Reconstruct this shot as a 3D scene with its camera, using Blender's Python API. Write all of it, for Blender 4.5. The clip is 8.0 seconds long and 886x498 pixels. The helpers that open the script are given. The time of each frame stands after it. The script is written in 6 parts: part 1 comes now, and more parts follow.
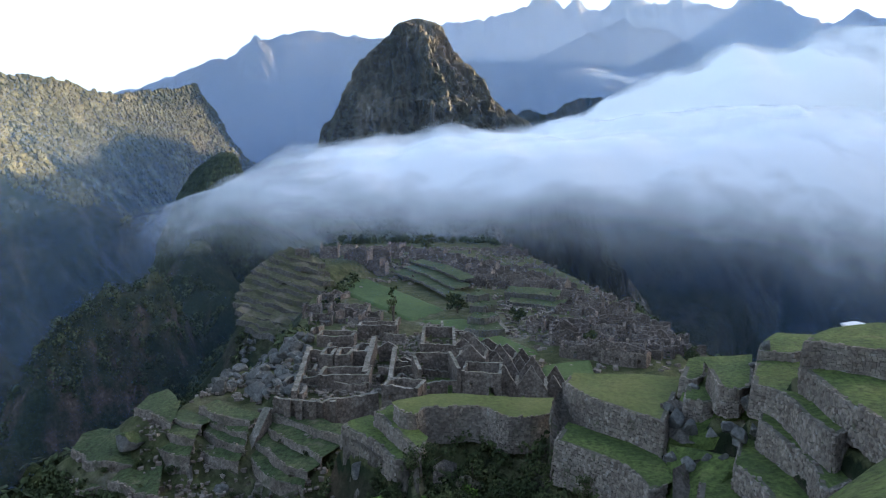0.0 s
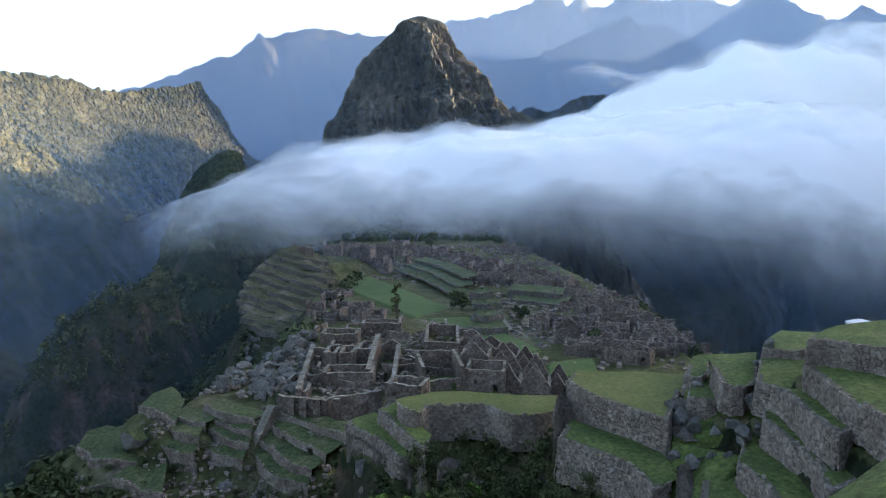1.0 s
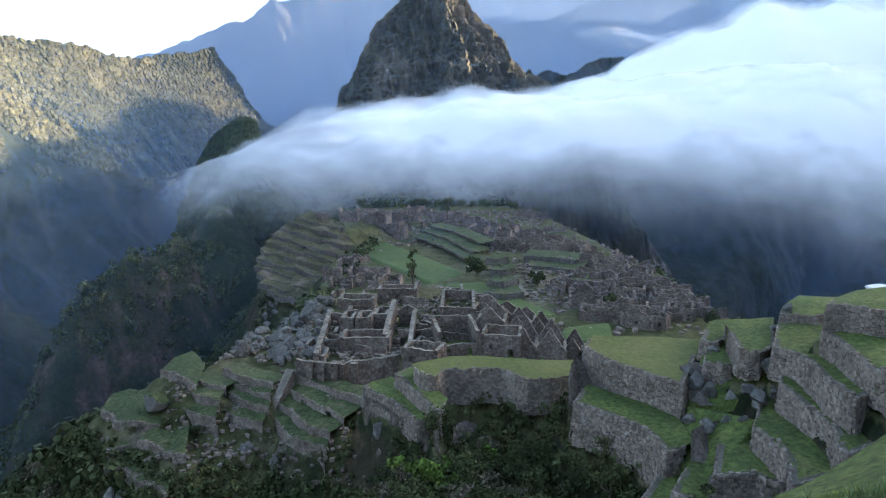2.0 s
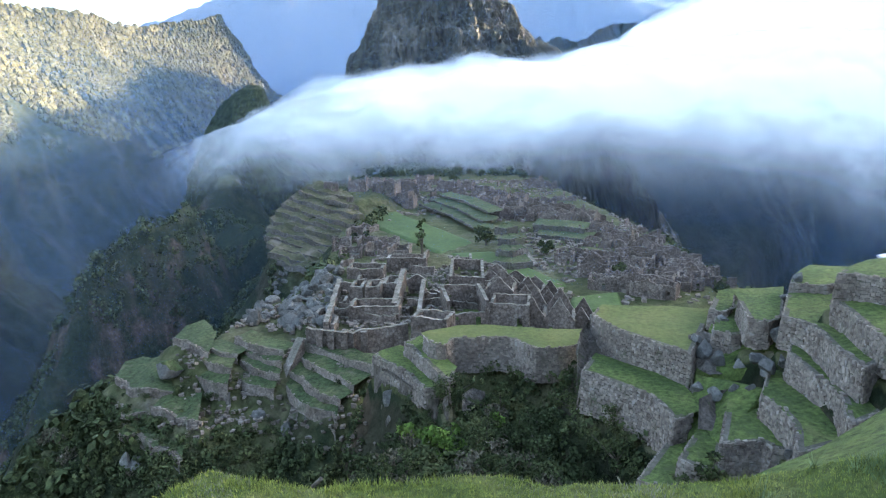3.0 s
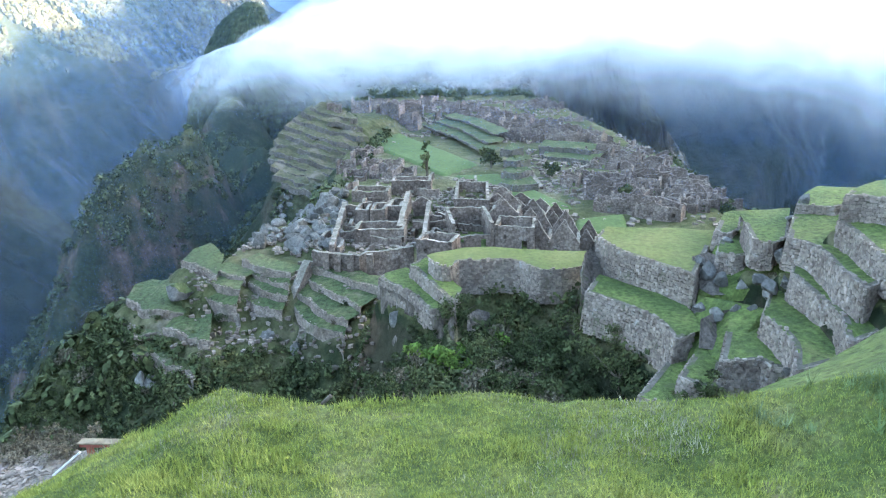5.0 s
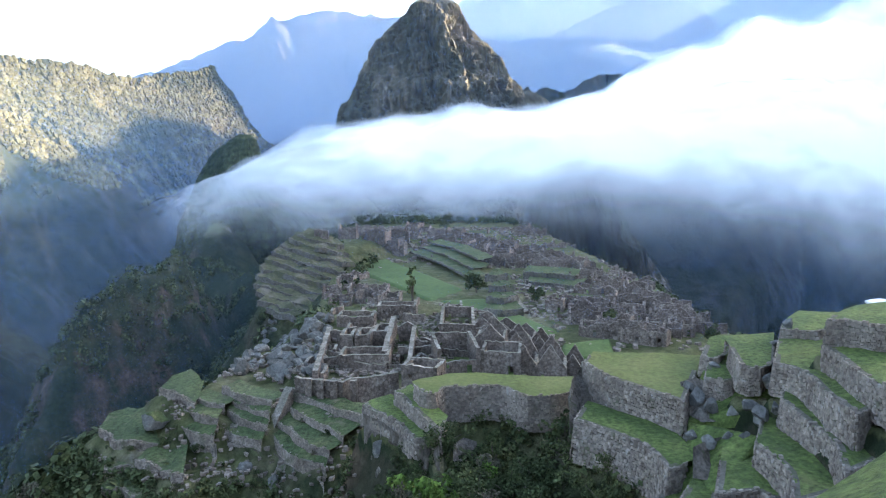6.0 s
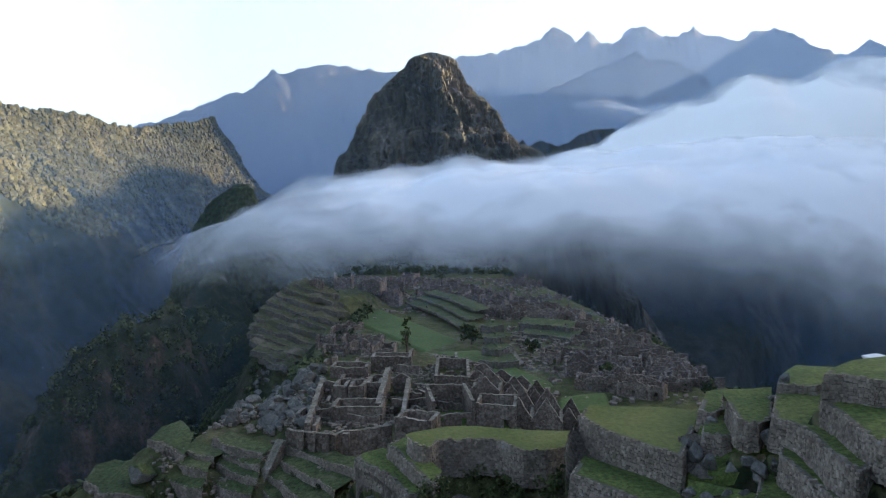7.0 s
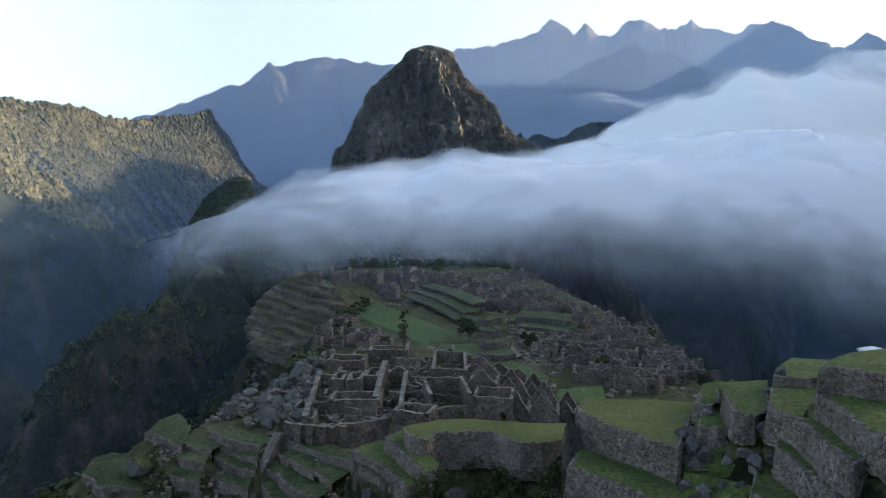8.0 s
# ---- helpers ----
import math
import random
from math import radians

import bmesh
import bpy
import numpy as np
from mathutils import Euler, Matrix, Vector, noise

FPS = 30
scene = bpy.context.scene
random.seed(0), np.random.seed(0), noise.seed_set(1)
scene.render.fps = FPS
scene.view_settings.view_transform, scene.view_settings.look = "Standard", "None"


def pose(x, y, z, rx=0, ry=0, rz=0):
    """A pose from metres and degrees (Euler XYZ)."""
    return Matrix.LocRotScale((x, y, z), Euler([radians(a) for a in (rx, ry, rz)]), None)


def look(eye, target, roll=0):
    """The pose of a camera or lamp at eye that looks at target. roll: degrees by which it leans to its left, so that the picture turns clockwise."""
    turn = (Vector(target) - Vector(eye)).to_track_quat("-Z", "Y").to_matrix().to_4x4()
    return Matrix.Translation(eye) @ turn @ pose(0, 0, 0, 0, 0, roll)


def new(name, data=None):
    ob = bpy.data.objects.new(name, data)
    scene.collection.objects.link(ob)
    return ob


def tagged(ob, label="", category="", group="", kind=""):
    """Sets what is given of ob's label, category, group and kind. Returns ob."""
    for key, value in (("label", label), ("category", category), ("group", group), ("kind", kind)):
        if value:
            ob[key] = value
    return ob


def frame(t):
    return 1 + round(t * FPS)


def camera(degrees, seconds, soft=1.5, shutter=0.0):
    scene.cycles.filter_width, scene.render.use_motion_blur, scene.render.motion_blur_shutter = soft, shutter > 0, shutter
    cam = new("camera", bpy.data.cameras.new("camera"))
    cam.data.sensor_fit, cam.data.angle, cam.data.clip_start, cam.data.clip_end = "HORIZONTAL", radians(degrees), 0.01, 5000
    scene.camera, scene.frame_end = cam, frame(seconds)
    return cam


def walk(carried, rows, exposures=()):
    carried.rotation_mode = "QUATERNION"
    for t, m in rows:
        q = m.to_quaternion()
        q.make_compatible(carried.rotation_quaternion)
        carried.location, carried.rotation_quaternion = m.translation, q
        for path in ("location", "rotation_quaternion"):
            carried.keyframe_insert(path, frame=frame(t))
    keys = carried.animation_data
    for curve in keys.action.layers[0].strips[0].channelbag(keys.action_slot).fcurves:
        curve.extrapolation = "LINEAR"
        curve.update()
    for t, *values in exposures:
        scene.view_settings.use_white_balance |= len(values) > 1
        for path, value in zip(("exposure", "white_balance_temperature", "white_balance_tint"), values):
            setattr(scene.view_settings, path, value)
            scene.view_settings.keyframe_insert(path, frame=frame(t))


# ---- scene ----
cam = camera(64.7, 8.0, soft=1.2)
# seconds, tilt, lean, turn of a camera held at one spot on the upper terrace
TURNS = [
    (0.0, 84.00, 0.00, 0.00), (0.5, 83.96, 0.03, 0.17), (1.0, 83.82, 0.08, 0.28), (1.5, 82.73, 0.11, 0.62),
    (1.7, 81.93, 0.25, 1.08), (2.8, 79.30, 0.55, 2.05), (3.0, 78.51, 0.58, 2.25), (3.5, 74.35, 0.61, 2.01), (4.0, 71.71, 0.49, 3.22),
    (4.2, 70.90, 0.75, 3.44), (5.3, 74.23, 0.88, 2.12), (5.5, 76.57, 0.84, 1.84), (6.0, 82.37, 0.66, 1.44),
    (6.5, 84.65, 0.38, 1.26), (7.0, 86.53, 0.12, 1.13), (7.5, 86.29, 0.06, 1.00), (8.0, 85.97, 0.10, 0.90),
]
EYE = 1.6
K, TINT = 7300, 9
EXPOSURES = [(t, e + 2.2, K + k, TINT + q) for t, e, k, q in ((0.0, 0.0, 0, 0), (1.0, 0.0, 0, 0), (1.5, 0.1, 0, 0), (3.0, 0.95, -150, -2), (3.5, 1.22, -300, -4), (4.0, 1.72, -300, -6), (4.2, 1.77, -300, -6), (5.3, 1.77, -250, -5), (5.5, 1.67, -200, -4), (6.0, 0.95, -150, 0), (6.5, 0.08, 100, 0), (7.0, -0.32, 200, 0), (8.0, -0.5, 200, 0))]
walk(cam, [(t, pose(0, 0, EYE, rx, ry, rz)) for t, rx, ry, rz in TURNS], EXPOSURES)

# ---- world and sun ----
SUN_AZ, SUN_EL = 72.0, 14.0
world = bpy.data.worlds.new("sky")
scene.world = world
world.use_nodes = True
wn = world.node_tree.nodes
sky = wn.new("ShaderNodeTexSky")
sky.sky_type, sky.sun_disc = "NISHITA", False
sky.sun_elevation, sky.sun_rotation = radians(SUN_EL), radians(SUN_AZ)
sky.altitude, sky.dust_density, sky.ozone_density = 2400, 8.5, 1.0
wn["Background"].inputs["Strength"].default_value = 0.15
world.node_tree.links.new(sky.outputs[0], wn["Background"].inputs["Color"])
sun = new("sun", bpy.data.lights.new("sun", "SUN"))
sun.data.energy, sun.data.angle, sun.data.color = 5.0, radians(0.5), (1.0, 0.84, 0.62)
sun_way = Vector((math.sin(radians(SUN_AZ)) * math.cos(radians(SUN_EL)), math.cos(radians(SUN_AZ)) * math.cos(radians(SUN_EL)), math.sin(radians(SUN_EL))))
sun.matrix_world = look(sun_way * 1000, (0, 0, 0))


# ---- materials ----
def nodes_of(name):
    m = bpy.data.materials.new(name)
    m.use_nodes = True
    return m, m.node_tree.nodes, m.node_tree.links, m.node_tree.nodes["Principled BSDF"]


def noise_node(n, l, scale, detail=6.0, rough=0.6, stretch=(1, 1, 1), distort=0.0):
    geo = n.new("ShaderNodeNewGeometry")
    mapping = n.new("ShaderNodeMapping")
    mapping.inputs["Scale"].default_value = stretch
    l.new(geo.outputs["Position"], mapping.inputs["Vector"])
    t = n.new("ShaderNodeTexNoise")
    t.inputs["Scale"].default_value, t.inputs["Detail"].default_value = scale, detail
    t.inputs["Roughness"].default_value, t.inputs["Distortion"].default_value = rough, distort
    l.new(mapping.outputs[0], t.inputs["Vector"])
    return t


def ramp_node(n, l, source, stops):
    r = n.new("ShaderNodeValToRGB")
    e = r.color_ramp.elements
    while len(e) < len(stops):
        e.new(0.5)
    for i, (p, c) in enumerate(stops):
        e[i].position, e[i].color = p, (*c, 1)
    l.new(source, r.inputs[0])
    return r


def mix_node(n, l, a, b, fac, mode="MIX"):
    m = n.new("ShaderNodeMix")
    m.data_type, m.blend_type = "RGBA", mode
    for key, v in ((0, fac), (6, a), (7, b)):
        if isinstance(v, (int, float)):
            m.inputs[key].default_value = v
        elif isinstance(v, tuple):
            m.inputs[key].default_value = (*v, 1)
        else:
            l.new(v, m.inputs[key])
    return m.outputs[2]


def surface(name, coarse, fine, stops, spots=None, rough=0.9, bump=0.5, stretch=(1, 1, 1), vary=0.25, reach=0.1, island=False, cells=0.0):
    """Two scales of noise: a coarse one picks the colour, a fine one mottles it and gives the relief."""
    m, n, l, b = nodes_of(name)
    big, small = noise_node(n, l, coarse, stretch=stretch), noise_node(n, l, fine, 8, 0.7, stretch)
    col = ramp_node(n, l, big.outputs[0], stops).outputs[0]
    mott = ramp_node(n, l, small.outputs[0], [(0.3, (1 - 2 * vary,) * 3), (0.7, (1 + vary,) * 3)]).outputs[0]
    col = mix_node(n, l, col, mott, 1.0, "MULTIPLY")
    if island:
        rnd = n.new("ShaderNodeNewGeometry").outputs["Random Per Island"] if island == "island" else n.new("ShaderNodeObjectInfo").outputs["Random"]
        tone = ramp_node(n, l, rnd, [(0.0, (0.72, 0.7, 0.68)), (0.5, (0.98, 0.98, 0.98)), (1.0, (1.24, 1.23, 1.21))]).outputs[0]
        col = mix_node(n, l, col, tone, 1.0, "MULTIPLY")
    if cells:
        vor = n.new("ShaderNodeTexVoronoi")
        vor.inputs["Scale"].default_value = cells
        l.new(n.new("ShaderNodeNewGeometry").outputs["Position"], vor.inputs["Vector"])
        hue = n.new("ShaderNodeSeparateColor")
        l.new(vor.outputs["Color"], hue.inputs[0])
        col = mix_node(n, l, col, ramp_node(n, l, hue.outputs[0], [(0.0, (0.78, 0.77, 0.76)), (0.5, (0.98, 0.98, 0.97)), (1.0, (1.22, 1.21, 1.19))]).outputs[0], 1.0, "MULTIPLY")
        col = mix_node(n, l, col, ramp_node(n, l, vor.outputs["Distance"], [(0.4, (1, 1, 1)), (0.75, (0.68, 0.66, 0.63))]).outputs[0], 1.0, "MULTIPLY")
    if spots:
        scale, lo, hi, colour = spots
        s = noise_node(n, l, scale, 5, 0.65, stretch)
        fac = ramp_node(n, l, s.outputs[0], [(lo, (0, 0, 0)), (hi, (1, 1, 1))]).outputs[0]
        col = mix_node(n, l, col, colour, fac)
    l.new(col, b.inputs["Base Color"])
    b.inputs["Roughness"].default_value = rough
    b.inputs["Specular IOR Level"].default_value = 0.2
    if bump:
        bp = n.new("ShaderNodeBump")
        bp.inputs["Strength"].default_value, bp.inputs["Distance"].default_value = bump, reach
        l.new(small.outputs[0], bp.inputs["Height"])
        l.new(bp.outputs[0], b.inputs["Normal"])
    return m


GRASS = surface("lawn_grass", 0.22, 2.2, [(0.3, (0.052, 0.082, 0.024)), (0.5, (0.088, 0.125, 0.034)), (0.62, (0.118, 0.15, 0.044)), (0.75, (0.16, 0.16, 0.065))], (0.5, 0.6, 0.72, (0.06, 0.075, 0.03)), vary=0.38, bump=1.0, reach=0.25)
LAWN = surface("mown_lawn", 0.12, 1.8, [(0.3, (0.072, 0.094, 0.026)), (0.5, (0.096, 0.115, 0.033)), (0.7, (0.135, 0.138, 0.048))], vary=0.22, bump=0.7, reach=0.12)
SWARD = surface("near_sward", 2.6, 24.0, [(0.3, (0.05, 0.075, 0.02)), (0.5, (0.085, 0.115, 0.03)), (0.7, (0.14, 0.15, 0.055))], (3.0, 0.6, 0.72, (0.16, 0.13, 0.08)), vary=0.3, bump=1.0, reach=0.03)
PLAZA = surface("plaza_grass", 0.05, 1.0, [(0.3, (0.05, 0.088, 0.026)), (0.7, (0.078, 0.118, 0.038))], vary=0.2)
STONE = surface("granite_wall", 0.25, 2.2, [(0.3, (0.12, 0.098, 0.083)), (0.5, (0.185, 0.156, 0.136)), (0.7, (0.25, 0.218, 0.195))], (0.45, 0.55, 0.7, (0.085, 0.088, 0.06)), island="island", bump=0.8, vary=0.22)
FARSTONE = surface("grey_wall", 0.1, 1.2, [(0.3, (0.07, 0.065, 0.058)), (0.5, (0.11, 0.102, 0.092)), (0.7, (0.16, 0.15, 0.135))], (0.15, 0.52, 0.64, (0.075, 0.08, 0.045)), bump=0.8, vary=0.35)
PIECE = surface("granite_stone", 0.6, 4.0, [(0.3, (0.125, 0.102, 0.086)), (0.5, (0.19, 0.16, 0.138)), (0.7, (0.26, 0.226, 0.2))], (0.8, 0.56, 0.76, (0.31, 0.3, 0.285)), island="object", bump=0.8, vary=0.2)
MORTAR = surface("wall_core", 0.4, 3.0, [(0.3, (0.07, 0.065, 0.05)), (0.7, (0.13, 0.12, 0.1))], (0.5, 0.55, 0.7, (0.06, 0.075, 0.03)))
HOUSE = surface("ruin_stone", 0.4, 2.6, [(0.3, (0.12, 0.097, 0.086)), (0.5, (0.172, 0.142, 0.127)), (0.7, (0.235, 0.2, 0.18))], (0.7, 0.6, 0.74, (0.29, 0.26, 0.235)), bump=0.9, vary=0.3, reach=0.25, island="object", cells=2.0)
CAP = surface("worn_wall_top", 0.5, 3.0, [(0.3, (0.1, 0.098, 0.07)), (0.5, (0.17, 0.155, 0.13)), (0.68, (0.32, 0.29, 0.25))], vary=0.3)
ROCK = surface("boulder_granite", 0.3, 2.5, [(0.3, (0.075, 0.076, 0.072)), (0.55, (0.13, 0.13, 0.126)), (0.75, (0.21, 0.21, 0.205))], (0.7, 0.58, 0.74, (0.28, 0.275, 0.26)), bump=1.0, vary=0.3, island="object")
SLOPE = surface("wooded_slope", 0.02, 0.25, [(0.3, (0.022, 0.036, 0.016)), (0.5, (0.04, 0.055, 0.024)), (0.68, (0.075, 0.085, 0.035))], (0.03, 0.6, 0.7, (0.11, 0.09, 0.07)), vary=0.4, bump=1.0, reach=3.0)
OLD_TURF = surface("old_terrace_turf", 0.18, 1.6, [(0.3, (0.04, 0.062, 0.026)), (0.5, (0.06, 0.085, 0.034)), (0.7, (0.1, 0.11, 0.05))], (0.3, 0.58, 0.7, (0.12, 0.11, 0.075)), vary=0.4, bump=1.0, reach=0.3)
HILL_TURF = surface("worn_hill_turf", 0.07, 0.8, [(0.3, (0.045, 0.052, 0.026)), (0.5, (0.078, 0.08, 0.042)), (0.7, (0.13, 0.115, 0.08))], (0.14, 0.52, 0.66, (0.13, 0.115, 0.095)), vary=0.35, bump=0.8, reach=0.5)
CLIFF = surface("granite_cliff", 0.012, 0.09, [(0.3, (0.035, 0.041, 0.025)), (0.5, (0.08, 0.076, 0.058)), (0.7, (0.19, 0.165, 0.13))], (0.03, 0.6, 0.72, (0.27, 0.245, 0.215)), stretch=(1, 1, 0.22), vary=0.4, bump=1.0, reach=6.0)
# one forest in two tones: FOREST darkened for shaded flanks, CANOPY brightened for sunlit slope
FOREST = surface("forest_ridge", 0.006, 0.06, [(0.3, (0.015, 0.021, 0.014)), (0.5, (0.026, 0.032, 0.02)), (0.7, (0.05, 0.052, 0.034))], vary=0.25, bump=0.7, reach=9.0)
CANOPY = surface("tree_crowns", 0.006, 0.05, [(0.3, (0.042, 0.046, 0.026)), (0.5, (0.075, 0.074, 0.042)), (0.7, (0.13, 0.118, 0.068))], vary=0.3, bump=0, island="island")
FARROCK = surface("far_mountain", 0.002, 0.012, [(0.3, (0.06, 0.06, 0.045)), (0.6, (0.1, 0.095, 0.075)), (0.75, (0.2, 0.19, 0.17))], vary=0.35, bump=1.0, reach=30.0)


def ground_cover(name):
    """Turf on the flats, scrub on the slopes, bare rock on the steepest faces, with ragged borders between them."""
    m, n, l, b = nodes_of(name)
    geo = n.new("ShaderNodeNewGeometry")
    sep, pos = n.new("ShaderNodeSeparateXYZ"), n.new("ShaderNodeSeparateXYZ")
    l.new(geo.outputs["Normal"], sep.inputs[0]), l.new(geo.outputs["Position"], pos.inputs[0])
    edge = noise_node(n, l, 0.045, 8, 0.7)
    fine = noise_node(n, l, 0.5, 8, 0.7)

    def col(stops, scale, stretch=(1, 1, 1)):
        return ramp_node(n, l, noise_node(n, l, scale, 7, 0.65, stretch).outputs[0], stops).outputs[0]

    turf = col([(0.3, (0.05, 0.06, 0.026)), (0.5, (0.08, 0.088, 0.04)), (0.62, (0.12, 0.115, 0.07)), (0.75, (0.18, 0.17, 0.15))], 0.09)
    scrub = col([(0.3, (0.012, 0.019, 0.01)), (0.5, (0.021, 0.03, 0.015)), (0.7, (0.044, 0.05, 0.025))], 0.07)
    rock = col([(0.3, (0.02, 0.026, 0.016)), (0.5, (0.04, 0.04, 0.026)), (0.62, (0.09, 0.064, 0.046)), (0.75, (0.17, 0.12, 0.09))], 0.06, (1, 1, 0.16))

    def step(value, wobble, amount, lo, hi):
        q = n.new("ShaderNodeMath")
        q.operation = "MULTIPLY_ADD"
        l.new(wobble, q.inputs[0])
        q.inputs[1].default_value = amount
        l.new(value, q.inputs[2])
        r = n.new("ShaderNodeMapRange")
        r.inputs["From Min"].default_value, r.inputs["From Max"].default_value = lo, hi
        l.new(q.outputs[0], r.inputs["Value"])
        return r.outputs[0]

    c = mix_node(n, l, rock, scrub, step(sep.outputs[2], edge.outputs[0], 0.9, 0.86, 0.98))
    flat = step(sep.outputs[2], edge.outputs[0], 0.6, 0.96, 1.1)
    high = step(pos.outputs[2], edge.outputs[0], 20.0, -54.0, -46.0)
    both = n.new("ShaderNodeMath")
    both.operation = "MULTIPLY"
    l.new(flat, both.inputs[0]), l.new(high, both.inputs[1])
    c = mix_node(n, l, c, turf, both.outputs[0])
    mott = ramp_node(n, l, fine.outputs[0], [(0.3, (0.45,) * 3), (0.7, (1.35,) * 3)]).outputs[0]
    l.new(mix_node(n, l, c, mott, 1.0, "MULTIPLY"), b.inputs["Base Color"])
    b.inputs["Roughness"].default_value, b.inputs["Specular IOR Level"].default_value = 0.95, 0.1
    bp = n.new("ShaderNodeBump")
    bp.inputs["Strength"].default_value, bp.inputs["Distance"].default_value = 0.9, 1.2
    l.new(fine.outputs[0], bp.inputs["Height"]), l.new(bp.outputs[0], b.inputs["Normal"])
    return m


GROUND = ground_cover("mountain_ground")
EARTH = surface("gravel_path", 1.1, 26.0, [(0.3, (0.1, 0.095, 0.075)), (0.5, (0.17, 0.155, 0.135)), (0.7, (0.25, 0.23, 0.21))], (0.9, 0.6, 0.7, (0.09, 0.1, 0.05)), vary=0.45, bump=0.8, reach=0.03)
LEAF = surface("bush_leaves", 0.15, 1.2, [(0.3, (0.034, 0.048, 0.022)), (0.5, (0.056, 0.076, 0.031)), (0.7, (0.11, 0.122, 0.05))], vary=0.4, bump=0, island="island")
DRY = surface("dry_leaves", 0.3, 1.2, [(0.3, (0.06, 0.058, 0.04)), (0.5, (0.11, 0.1, 0.07)), (0.7, (0.22, 0.195, 0.155))], vary=0.3, bump=0, island="island")
FRESH = surface("fresh_leaves", 0.3, 1.2, [(0.3, (0.06, 0.11, 0.025)), (0.5, (0.1, 0.17, 0.035)), (0.7, (0.17, 0.22, 0.05))], vary=0.3, bump=0, island="island")
BARK = surface("bark", 1.0, 8.0, [(0.3, (0.06, 0.05, 0.04)), (0.7, (0.14, 0.12, 0.1))])
RED = surface("red_paint", 2.0, 20.0, [(0.3, (0.17, 0.05, 0.035)), (0.7, (0.25, 0.085, 0.06))], vary=0.1, bump=0.1, reach=0.01)
PALE = surface("pale_sheet", 1.0, 6.0, [(0.3, (0.6, 0.62, 0.64)), (0.7, (0.75, 0.77, 0.8))], vary=0.08, bump=0.2)
THATCH = surface("thatch", 0.8, 5.0, [(0.3, (0.14, 0.11, 0.08)), (0.7, (0.24, 0.2, 0.14))])


def vapour(name, colour, strength, scale, stretch, lo, hi, wisp=1.0, sharp=0.0):
    """Thin mist and haze sheets: mostly clear, with a soft scatter of the given colour whose thickness follows noise
    and the sheet's own run (u along, v up).
    """
    m, n, l, b = nodes_of(name)
    n.remove(b)
    t = noise_node(n, l, scale, 7, 0.52, stretch, 0.25)
    uv = n.new("ShaderNodeUVMap")
    sep = n.new("ShaderNodeSeparateXYZ")
    l.new(uv.outputs[0], sep.inputs[0])

    def calc(op, a, b2, clamp=False):
        q = n.new("ShaderNodeMath")
        q.operation, q.use_clamp = op, clamp
        for i, v in enumerate((a, b2)):
            if isinstance(v, (int, float)):
                q.inputs[i].default_value = v
            else:
                l.new(v, q.inputs[i])
        return q.outputs[0]

    body = ramp_node(n, l, sep.outputs[1], [(p, (c,) * 3) for p, c in lo]).outputs[0]
    side = ramp_node(n, l, sep.outputs[0], [(p, (c,) * 3) for p, c in hi]).outputs[0]
    dens = calc("MULTIPLY", body, side)
    ns = calc("MULTIPLY", calc("SUBTRACT", t.outputs[0], 0.5), wisp)
    raw = calc("ADD", calc("SUBTRACT", calc("MULTIPLY", dens, 1.2 + sharp), sharp), calc("MULTIPLY", ns, calc("POWER", dens, 0.6)), True)
    thick = calc("MULTIPLY", calc("POWER", raw, 1.3) if sharp else raw, strength, True)
    # droplets: a fine grain in the thickness
    grain = n.new("ShaderNodeTexWhiteNoise")
    l.new(n.new("ShaderNodeNewGeometry").outputs["Position"], grain.inputs["Vector"])
    spread = calc("MULTIPLY", calc("MULTIPLY", thick, calc("SUBTRACT", 1.0, thick)), 2.2)
    thick = calc("ADD", thick, calc("MULTIPLY", calc("SUBTRACT", grain.outputs["Value"], 0.5), spread), True)
    clear = n.new("ShaderNodeBsdfTransparent")
    d1, d2, mix1, mix2 = n.new("ShaderNodeBsdfDiffuse"), n.new("ShaderNodeBsdfTranslucent"), n.new("ShaderNodeMixShader"), n.new("ShaderNodeMixShader")
    d1.inputs[0].default_value = d2.inputs[0].default_value = (*colour, 1)
    mix1.inputs[0].default_value = 0.15
    l.new(d1.outputs[0], mix1.inputs[1]), l.new(d2.outputs[0], mix1.inputs[2])
    l.new(thick, mix2.inputs[0]), l.new(clear.outputs[0], mix2.inputs[1]), l.new(mix1.outputs[0], mix2.inputs[2])
    l.new(mix2.outputs[0], n["Material Output"].inputs["Surface"])
    return m


# ---- mesh helpers ----
def mesh_of(name, verts, faces, material, smooth=False, uvs=None):
    me = bpy.data.meshes.new(name)
    me.from_pydata([tuple(map(float, v)) for v in verts], [], [tuple(map(int, q)) for q in faces])
    for m in material if isinstance(material, (list, tuple)) else [material]:
        me.materials.append(m)
    if smooth:
        me.polygons.foreach_set("use_smooth", [True] * len(me.polygons))
    if uvs is not None:
        layer = me.uv_layers.new(name="UVMap")
        idx = np.empty(len(me.loops), int)
        me.loops.foreach_get("vertex_index", idx)
        layer.data.foreach_set("uv", np.asarray(uvs, float)[idx].ravel())
    me.update()
    return me


def part(name, me, parent=None, label="", kind=""):
    ob = new(name, me)
    if parent is not None:
        ob.parent = parent
    return tagged(ob, label, "", "", kind)


def thing(name, label, category, group="", kind="", at=(0, 0, 0)):
    ob = new(name)
    ob.location = at
    return tagged(ob, label, category, group, kind)


def grid_faces(rows, cols, wrap=False):
    r, c = np.meshgrid(np.arange(rows - 1), np.arange(cols if wrap else cols - 1), indexing="ij")
    d = (c + 1) % cols
    return np.stack([r * cols + c, r * cols + d, (r + 1) * cols + d, (r + 1) * cols + c], -1).reshape(-1, 4)


